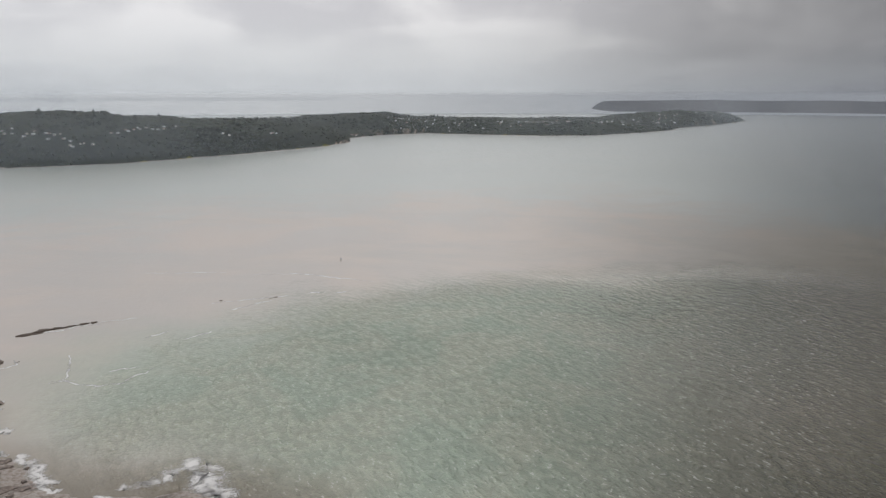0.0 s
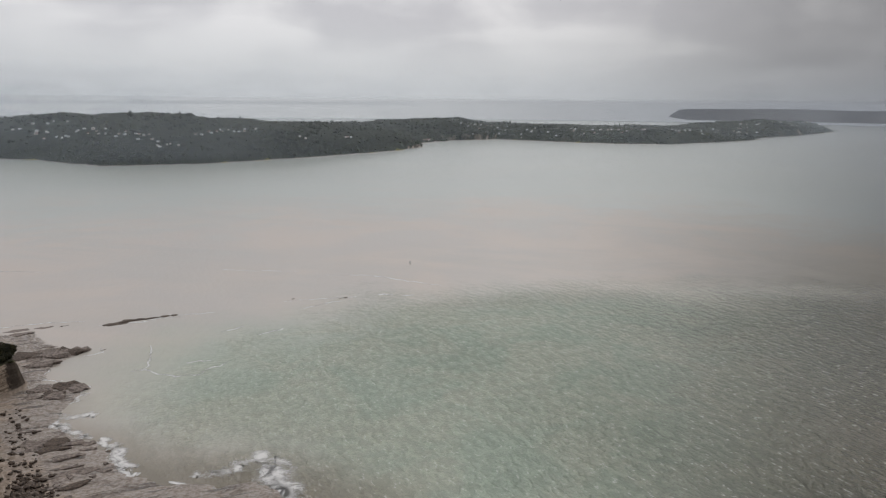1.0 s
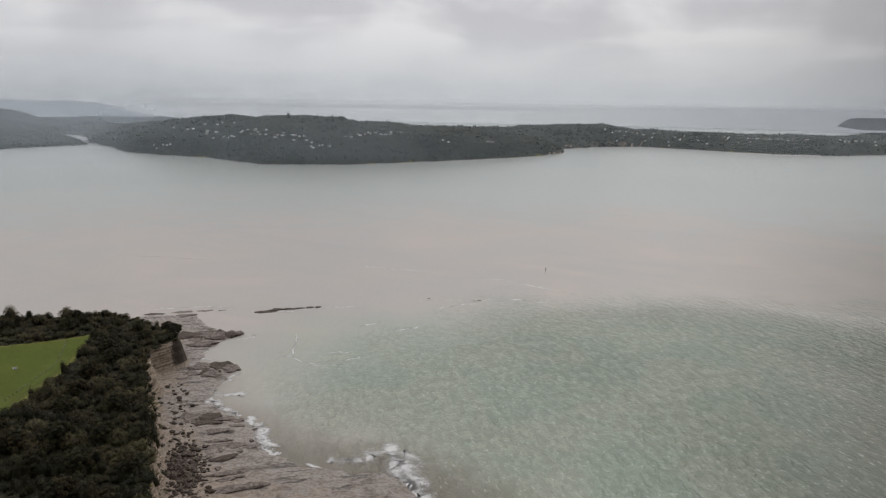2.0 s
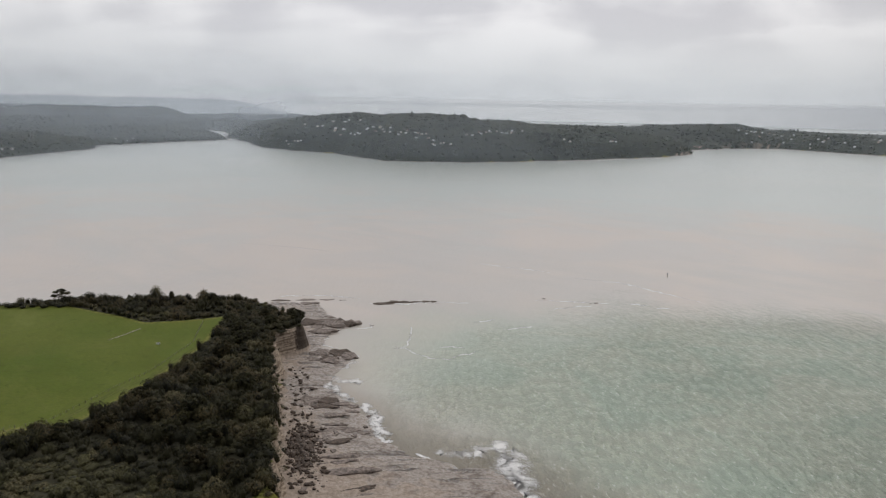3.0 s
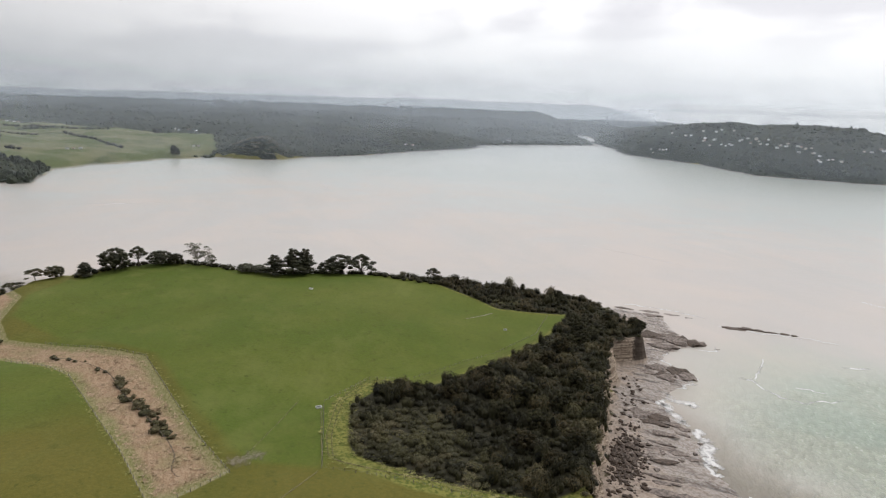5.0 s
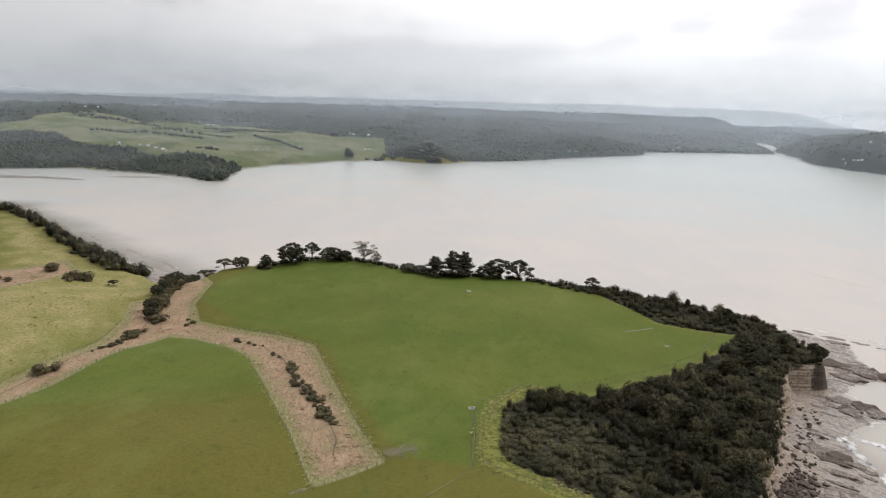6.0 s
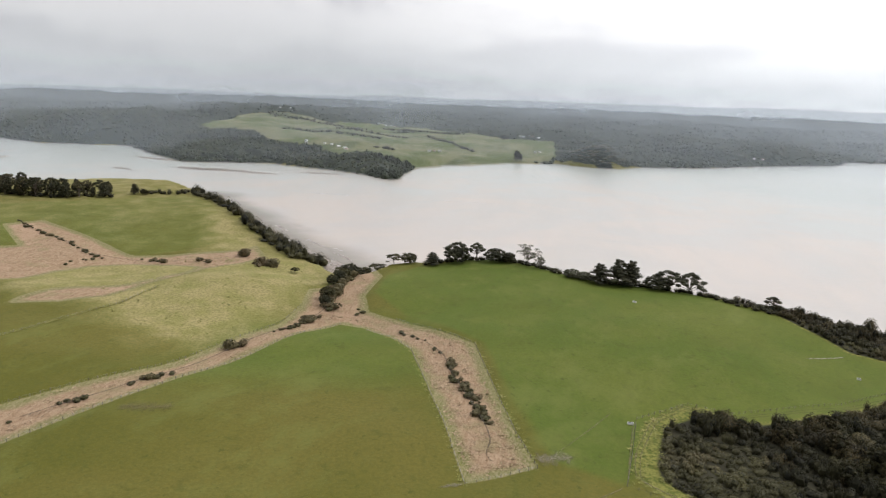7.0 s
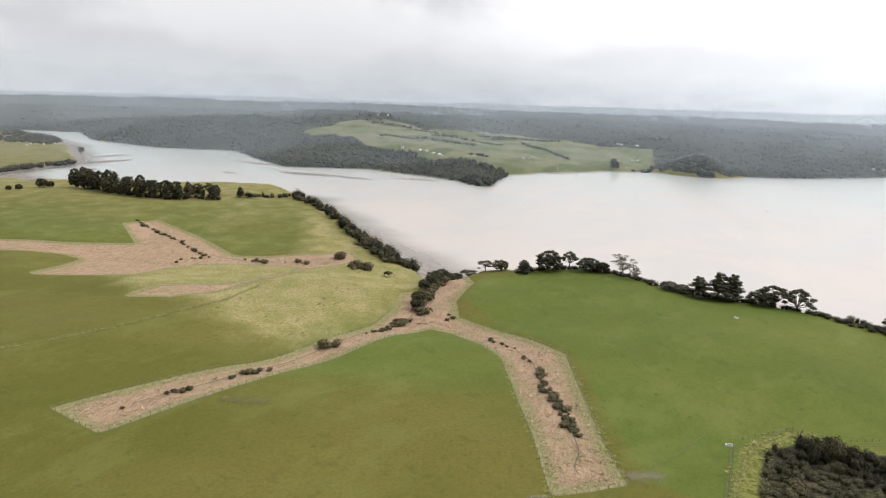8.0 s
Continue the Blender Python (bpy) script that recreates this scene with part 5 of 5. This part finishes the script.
KEEP = [(-1442, 488, 62.0)] + [(x, y, 10.0) for x, y, _, _ in HOMES] + [(x * 0.990, y * 0.990, 9.0) for x, y, _, _ in HOMES]
far_woods("hill_woods", COAST_WEST, 17000, 21, "dark green woods over the hills across the bay", KEEP)
far_woods("neck_woods", COAST_NECK, 11500, 22, "dark green woods over the long wooded neck", KEEP)
LEAF_BLUFF = leaf_paint("bluff_leaves", (0.045, 0.050, 0.026), (0.150, 0.142, 0.085), (0.22, 0.19, 0.13))
row = [(x, y, height_at(x, y), 10 + rng.uniform(0, 5), rng.uniform(5, 10)) for x, y in along([(-1110, -752), (-1160, -746), (-1236, -730), (-1290, -714)], 2.6, 26, 7) + list(zip(*scatter([(-1625, -985), (-1771, -1010), (-1927, -1105), (-2120, -1250), (-2200, -1352), (-2080, -1450), (-1850, -1300), (-1650, -1090)], 13.5, 27, 0.0)))]
scrub = [(x, y, height_at(x, y), 6 + rng.uniform(0, 4.5), rng.uniform(1.6, 4.2)) for x, y in along([(-1404, 440), (-1440, 490), (-1430, 545), (-1470, 520), (-1500, 450)], 0.9, 47, 30) if height_at(x, y) > 2]
bush_stuff("bluff_scrub", "olive-brown scrub over the steep bluff by the bay", LEAF_BLUFF, scrub)
bush_stuff("inlet_bush", "dark trees along the inlet's low shore", LEAF_BUSH, row)

# ---- rocks and foam ----
def slab(x, y, long, wide, thick, turn, seed, name="rock", label="dark layered rock lying awash", z=None, stone=STONE):
    """A tilted bed of rock with a broken, stepped edge."""
    r = np.random.RandomState(seed)
    long, wide, thick = long * 0.8, wide * r.uniform(1.2, 2.0), thick * 1.15
    v, f = ICO2
    a = np.arctan2(v[:, 1], v[:, 0])
    edge = 1 + 0.22 * np.sin(3 * a + r.uniform(0, 6)) + 0.16 * np.sin(7 * a + r.uniform(0, 6)) + 0.1 * r.uniform(-1, 1, len(v))
    w = np.stack([v[:, 0] * edge * long / 2, v[:, 1] * edge * wide / 2, np.sign(v[:, 2]) * np.abs(v[:, 2]) ** 0.4 * thick], 1)
    w[:, 2] = np.round(w[:, 2] / (thick * 0.5)) * thick * 0.5 + r.uniform(-0.12, 0.12, len(v)) * thick
    w[:, 2] += w[:, 1] * 0.10 * thick
    ob = tagged(new(name, mesh_of(name, w, f, stone)), label, "rock", "rocks along the shore")
    ob.matrix_world = pose(x, y, (max(height_at(x, y), -0.3) if z is None else z) - 0.25 * thick, 0, 0, turn)
    return ob


BED = 37.0
REEF = [(-248, 393, 13, 4, 0.7), (-242, 400, 12, 4.5, 1.1), (-236, 404, 10, 3.5, 0.9), (-230, 408, 8, 2.6, 0.7), (-224, 412, 6, 2.2, 0.8), (-219, 415, 4, 1.8, 0.9), (-243, 395, 9, 2.2, 0.4)]
for k, (x, y, a, b, h) in enumerate(REEF):
    slab(x, y, a * 1.25, b * 0.8, h * 0.75, BED + rng.uniform(-9, 9), 500 + k, "rock", "dark layered reef rock standing out of the sea", 0.0, RUBBLE)
LEDGES = [(-260, 330, 24, 6, 1.3), (-254, 336, 26, 7, 1.6), (-248, 335, 24, 7, 1.7), (-243, 341, 20, 6, 1.7), (-239, 346, 12, 5, 1.5), (-246, 322, 22, 5, 1.1), (-228, 350, 5, 1.2, 0.4), (-252, 328, 16, 4, 0.6), (-262, 348, 14, 3, 0.5),
          (-312, 364, 20, 4, 0.6), (-298, 374, 20, 4, 0.6), (-286, 381, 14, 3, 0.5), (-276, 386, 10, 2, 0.4), (-290, 366, 16, 3, 0.5),
          (-224, 292, 16, 6, 1.3), (-216, 297, 16, 6, 1.5), (-209, 297, 12, 5, 1.5), (-213, 286, 12, 4, 1.1), (-216, 288, 14, 4, 0.7), (-222, 282, 12, 3, 0.6), (-190, 240, 14, 5, 1.1), (-183, 243, 13, 4, 1.2), (-177, 244, 14, 3, 0.7), (-171, 246, 7, 2, 0.6),
          (-182, 238, 16, 3, 0.5), (-172, 233, 14, 2.4, 0.4), (-165, 222, 16, 2.4, 0.5), (-156, 214, 14, 2.6, 0.4), (-148, 204, 20, 2.4, 0.6), (-138, 196, 26, 2.6, 0.7), (-128, 188, 16, 2.2, 0.5), (-155, 232, 2.6, 1.6, 0.7), (-150, 236, 1.8, 1.2, 0.5),
          (-154, 462, 3.4, 1.4, 0.6), (-118, 470, 4.5, 1.6, 0.8), (-121, 467, 2.6, 1.3, 0.5), (-160, 242, 3, 1.4, 0.4)]
for k, (x, y, a, b, h) in enumerate(LEDGES):
    slab(x, y, a, b, h, BED + rng.uniform(-10, 10), 540 + k, stone=RUBBLE if k % 3 == 0 else STONE)
for k in range(26):
    t, out_by = (0.05, 0.42, 0.78, 0.3)[k % 4] + 0.09 * rng.normal(), rng.uniform(4, 30)
    x, y = -148 - 78 * t + 0.77 * out_by, 174 + 94 * t + 0.64 * out_by
    if height_at(x, y) > 0.25:
        slab(x, y, rng.uniform(3, 9) * rng.uniform(0.6, 2.2), rng.uniform(0.7, 2.4), rng.uniform(0.15, 0.5), BED + rng.uniform(-22, 22), 600 + k, "rock", "dark bed of rock on the shore platform")
out, v0, f0 = [], ICO1[0], ICO1[1]
for k in range(1150):
    t = rng.uniform(0, 1) if k < 260 else 0.36 + rng.normal() * 0.095
    x, y = np.interp(t, [0, 0.25, 0.5, 0.75, 1], [-148, -163, -179, -204, -226]) + rng.triangular(-3, 2, 15), np.interp(t, [0, 0.25, 0.5, 0.75, 1], [174, 190, 211, 240, 268]) + rng.uniform(-2, 8)
    s = 0.16 + 0.34 * min(rng.exponential(), 4.0)
    out.append((v0 * rng.uniform(0.65, 1.2, (len(v0), 1)) * (s * 1.3, s, s * 0.75) + (x, y, height_at(x, y) + s * 0.2), f0))
v, f = joined(out)
tagged(new("fallen_rocks", mesh_of("fallen_rocks", v, f, RUBBLE)), "dark broken boulders fallen below the cliff", "rocks", kind="stuff")


def foam(line, wide, seed=0, lift=0.05, thick=0.0):
    """A lace of foam along a line on the water."""
    pts = []
    for (x0, y0), (x1, y1) in zip(line, line[1:]):
        n = max(int(math.hypot(x1 - x0, y1 - y0) / 1.2), 2)
        pts += [(x0 + (x1 - x0) * k / n, y0 + (y1 - y0) * k / n) for k in range(n)]
    pts = np.array(pts + [line[-1]])
    pts += np.stack([ripple(pts[:, 0], pts[:, 1], 11, seed + 70), ripple(pts[:, 0], pts[:, 1], 9, seed + 71)], 1) * min(wide * 0.7, 3.0)
    d = np.gradient(pts, axis=0)
    d /= np.linalg.norm(d, axis=1)[:, None] + 1e-9
    side = np.stack([-d[:, 1], d[:, 0]], 1)
    n = len(pts)
    taper = np.sin(np.linspace(0.25, 2.9, n)) ** 0.5
    cols, rims = [], []
    for u in (-1, -0.5, 0, 0.5, 1):
        cols.append(np.concatenate([pts + side * (u * wide * taper * (1 + 0.35 * ripple(pts[:, 0], pts[:, 1], 6, seed + 72)))[:, None], np.full((n, 1), lift)], 1))
        rims.append(np.full(n, 0.5 + thick - abs(u) * (1 + thick)))
    v = np.stack(cols, 1).reshape(-1, 3)
    i = (np.arange(n - 1)[:, None] * 5 + np.arange(4)[None]).ravel()
    ob = tagged(new("foam", mesh_of("foam", v, np.stack([i, i + 1, i + 6, i + 5], 1), FOAM, True)), "white lace of foam on the silty sea", "foam", "foam on the water", "stuff")
    layer = ob.data.attributes.new("rim", "FLOAT", "POINT")
    layer.data.foreach_set("value", np.stack(rims, 1).ravel().astype(np.float32))
    return ob


for k, (line, wide) in enumerate((
        ([(-206, 360), (-194, 339), (-191, 326), (-195, 323)], 1.1), ([(-197, 322), (-186, 326)], 1.3), ([(-189, 325), (-174, 318), (-161, 321), (-154, 335), (-151, 343)], 1.3), ([(-173, 337), (-161, 344)], 1.2), ([(-173, 387), (-166, 401)], 2.2),
        ([(-98, 481), (-86, 483)], 2.2), ([(-78, 479), (-73, 482)], 2.0), ([(-151, 385), (-140, 399)], 1.6), ([(-142, 440), (-120, 462)], 1.2), ([(-158, 456), (-112, 474)], 1.3),
        ([(-448, 502), (-409, 508), (-373, 510)], 1.4), ([(-238, 537), (-194, 539), (-174, 540)], 1.1), ([(-152, 532), (-115, 535), (-95, 527), (-53, 511)], 1.3), ([(-481, 494), (-420, 506), (-379, 513)], 1.5),
        ([(-116, 226), (-110, 232), (-104, 236), (-98, 242)], 2.6), ([(-97, 248), (-89, 235), (-83, 223), (-73, 211)], 4.6), ([(-92, 240), (-84, 228), (-78, 216)], 4.0), ([(-209, 278), (-200, 268), (-184, 272)], 2.4), ([(-200, 266), (-188, 256), (-172, 251)], 2.2), ([(-208, 301), (-202, 292), (-203, 280)], 2.0),
        ([(-170, 252), (-158, 242), (-146, 229), (-138, 226)], 2.6), ([(-160, 246), (-150, 236), (-142, 232)], 1.6), ([(-232, 352), (-226, 346), (-234, 340)], 1.2), ([(-240, 318), (-234, 306), (-222, 306)], 1.3), ([(-256, 388), (-240, 396), (-214, 414)], 1.6), ([(-216, 416), (-196, 424)], 1.2),
        ([(-112, 222), (-100, 215), (-88, 204)], 1.0), ([(-124, 224), (-112, 214), (-104, 204)], 0.9), ([(-1056, 421), (-1014, 453)], 3.0), ([(-1014, 453), (-930, 420)], 2.6), ([(-976, -70), (-958, -12)], 2.6), ([(-927, 85), (-901, 181)], 2.2), ([(-320, 372), (-290, 390), (-268, 396)], 1.3))):
    foam(line, wide * (1.6 if line[0][1] > 300 else 2.7), k, 0.05 + 0.004 * k, 0.45 if wide > 3 else -0.1 if line[0][0] < -350 else 0.28 if line[0][1] < 300 else 0.12)

def ribbon(name, line, wide, lift, material, label):
    """A worn strip laid on the ground along a line."""
    pts = []
    for (x0, y0), (x1, y1) in zip(line, line[1:]):
        n = max(int(math.hypot(x1 - x0, y1 - y0) / 1.5), 2)
        pts += [(x0 + (x1 - x0) * k / n, y0 + (y1 - y0) * k / n) for k in range(n)]
    pts = np.array(pts + [line[-1]], float)
    for _ in range(6):
        pts[1:-1] = (pts[:-2] + 2 * pts[1:-1] + pts[2:]) / 4
    d = np.gradient(pts, axis=0)
    d /= np.linalg.norm(d, axis=1)[:, None] + 1e-9
    side = np.stack([-d[:, 1], d[:, 0]], 1)
    w = wide * (1 + 0.35 * ripple(pts[:, 0], pts[:, 1], 5, 81))[:, None]
    taper = np.minimum(1, np.minimum(np.arange(len(pts)), np.arange(len(pts))[::-1]) / 2.0)
    rows = [pts + side * w * u for u in (-0.5, 0.0, 0.5)]
    z = np.max([land(p[:, 0], p[:, 1]) for p in rows], axis=0) + lift
    v = np.stack([np.concatenate([p, z[:, None]], 1) for p in rows], 1).reshape(-1, 3)
    i = (np.arange(len(pts) - 1)[:, None] * 3 + np.arange(2)[None]).ravel()
    ob = tagged(new(name, mesh_of(name, v, np.stack([i, i + 1, i + 4, i + 3], 1), material, True)), label, "track", kind="structure")
    layer = ob.data.attributes.new("rim", "FLOAT", "POINT")
    layer.data.foreach_set("value", np.stack([-0.6 + 0 * taper, taper * 0.7 - 0.3, -0.6 + 0 * taper], 1).ravel().astype(np.float32))
    return ob


DIRT = worn_paint("worn_dirt", (0.14, 0.12, 0.055), (0.24, 0.20, 0.11), 0.6)
PALE_CLAY = worn_paint("pale_clay", (0.26, 0.25, 0.17), (0.40, 0.38, 0.29), 0.9)
MUDDY = worn_paint("trodden_mud", (0.17, 0.145, 0.095), (0.25, 0.22, 0.155), 0.6)
SOILED = worn_paint("trampled_grass", (0.13, 0.108, 0.036), (0.17, 0.14, 0.06), 0.5)
DITCH = worn_paint("wet_ditch", (0.045, 0.036, 0.026), (0.09, 0.07, 0.05), 0.9)
for shift in (-0.9, 0.9):
    ribbon("track", [(x - shift * 0.8, y - shift * 0.6) for x, y in TRACK], 1.0, 0.14, DIRT, "worn wheel rut of the farm track")
for k, line in enumerate(DRAINS):
    ribbon("track", line, (2.8, 0.9, 1.4, 1.4)[k], 0.13, DIRT if k else PALE_CLAY, "pale worn line across the pasture")
ribbon("track", [(-201, 55), (-202, 60), (-203, 66), (-204, 71)], 15.0, 0.15, MUDDY, "trodden muddy gateway at the hollow's end")
ribbon("track", [(-189, 33), (-188, 28), (-186, 22)], 4.0, 0.15, MUDDY, "trodden muddy gateway at the hollow's end")
ribbon("track", [(-239, -66), (-239, -76), (-240, -88)], 15.0, 0.13, SOILED, "trodden muddy patch in the pasture")
ribbon("track", [(-344, 18), (-330, 26), (-312, 35), (-300, 38), (-280, 38), (-240, 43), (-226, 44), (-214, 44), (-206, 40), (-200, 42)], 1.3, 0.03, DITCH, "dark wet ditch in the rush hollow")
ribbon("track", [(-480, -8), (-440, -15), (-400, -18), (-378, -26), (-350, -44), (-320, -60), (-280, -78), (-255, -96), (-232, -118)], 1.5, 0.03, DITCH, "dark wet ditch along the stream's hollow")
ribbon("track", [(-600, -284), (-579, -266), (-553, -233), (-513, -196), (-500, -150), (-500, -110), (-520, -86)], 1.5, 0.03, DITCH, "dark wet ditch in the far hollow")

# ---- small things ----
beacon = tagged(new("beacon"), "dark channel marker post standing in the bay", "beacon")
part("pile", mesh_of("pile", *tube((0, 0, -5), (0, 0, 2.6), 0.22, 0.18, 8), BARK), BARK, beacon)
bm = bmesh.new()
bmesh.ops.create_cone(bm, cap_ends=True, segments=10, radius1=0.75, radius2=0.3, depth=1.2)
bmesh.ops.translate(bm, vec=(0, 0, 3.1), verts=bm.verts)
part("topmark", bm, ROOF_GREY, beacon, "dark cone topmark")
beacon.location = (-87, 573.6, 0)


def trough(x, y, turn, long=2.6):
    thing = tagged(new("water_trough"), "pale concrete water trough standing in the pasture", "trough", "troughs")
    bm = bmesh.new()
    box(bm, -long / 2, long / 2, -0.6, 0.6, 0, 0.12)
    box(bm, -long / 2, long / 2, -0.6, -0.48, 0.12, 0.7)
    box(bm, -long / 2, long / 2, 0.48, 0.6, 0.12, 0.7)
    box(bm, -long / 2, -long / 2 + 0.12, -0.48, 0.48, 0.12, 0.7)
    box(bm, long / 2 - 0.12, long / 2, -0.48, 0.48, 0.12, 0.7)
    part("basin", bm, WHITE, thing)
    bm = bmesh.new()
    box(bm, -long / 2 + 0.12, long / 2 - 0.12, -0.48, 0.48, 0.12, 0.58)
    part("water_fill", bm, GLASS, thing, "dark still water")
    thing.matrix_world = pose(x, y, height_at(x, y), 0, 0, turn)


trough(-380, 161, 20)
trough(-275, 228, 60, 1.6)
trough(-227, 99, 80, 2.2)

# ---- fences ----
bm = bmesh.new()
box(bm, -0.08, 0.08, -0.08, 0.08, -0.4, 1.2)
POST_MESH = bpy.data.meshes.new("post")
bm.to_mesh(POST_MESH)
bm.free()
POST_MESH.materials.append(POST)


def fence(line, gap, label):
    thing = tagged(new("fence"), label, "fence", "farm fences")
    spots = []
    for (x0, y0), (x1, y1) in zip(line, line[1:]):
        n = max(int(math.hypot(x1 - x0, y1 - y0) / gap), 1)
        spots += [(x0 + (x1 - x0) * k / n, y0 + (y1 - y0) * k / n) for k in range(n)]
    spots.append(line[-1])
    zs = land(np.array([p[0] for p in spots], float), np.array([p[1] for p in spots], float))
    rs = cover(np.array([p[0] for p in spots], float), np.array([p[1] for p in spots], float))[0]
    zs = zs - np.clip(rs + 4, 0, 8) * 0.12
    wires = []
    for k, (x, y) in enumerate(spots):
        ob = part("post", POST_MESH, POST, thing)
        ob.location = (x, y, zs[k])
        ob.rotation_euler = (rng.uniform(-0.05, 0.05), rng.uniform(-0.05, 0.05), rng.uniform(0, 1.5))
        if k:
            for h in (0.45, 0.75, 1.05):
                wires.append(tube((*spots[k - 1], zs[k - 1] + h), (x, y, zs[k] + h), 0.012, 0.012, 3))
    part("wires", mesh_of("wires", *joined(wires), WIRE), WIRE, thing, "strained fence wires")


fence([(-197, 56), (-192, 43), (-189, 31), (-229, 29), (-309, 23), (-337, 12), (-352, 2)], 3.4, "post and wire fence along the rush hollow")
fence([(-197, 56), (-221, 54), (-265, 54), (-318, 55), (-345, 36), (-369, 19)], 3.4, "post and wire fence between hollow and pasture")
fence([(-366, -12), (-348, -30), (-306, -53), (-261, -80), (-231, -102), (-211, -118), (-226, -143), (-244, -129), (-264, -109), (-286, -87), (-324, -67), (-366, -44), (-393, -36)], 3.4, "post and wire fence round the stream's hollow")
fence([(-262, -208), (-275, -192), (-289, -176), (-310, -161), (-342, -147), (-376, -129), (-416, -121)], 4.0, "post and wire fence across the slope")
fence([(-227, 101), (-205, 91), (-186, 82)], 2.6, "post and wire fence beside the farm track")
fence([(-186, 82), (-176, 93), (-154, 114), (-134, 134)], 3.0, "post and wire fence below the bush")
fence([(-231, 103), (-243, 129), (-234, 143), (-238, 164), (-246, 198), (-264, 240), (-286, 268)], 3.0, "post and wire fence between pasture and bush")
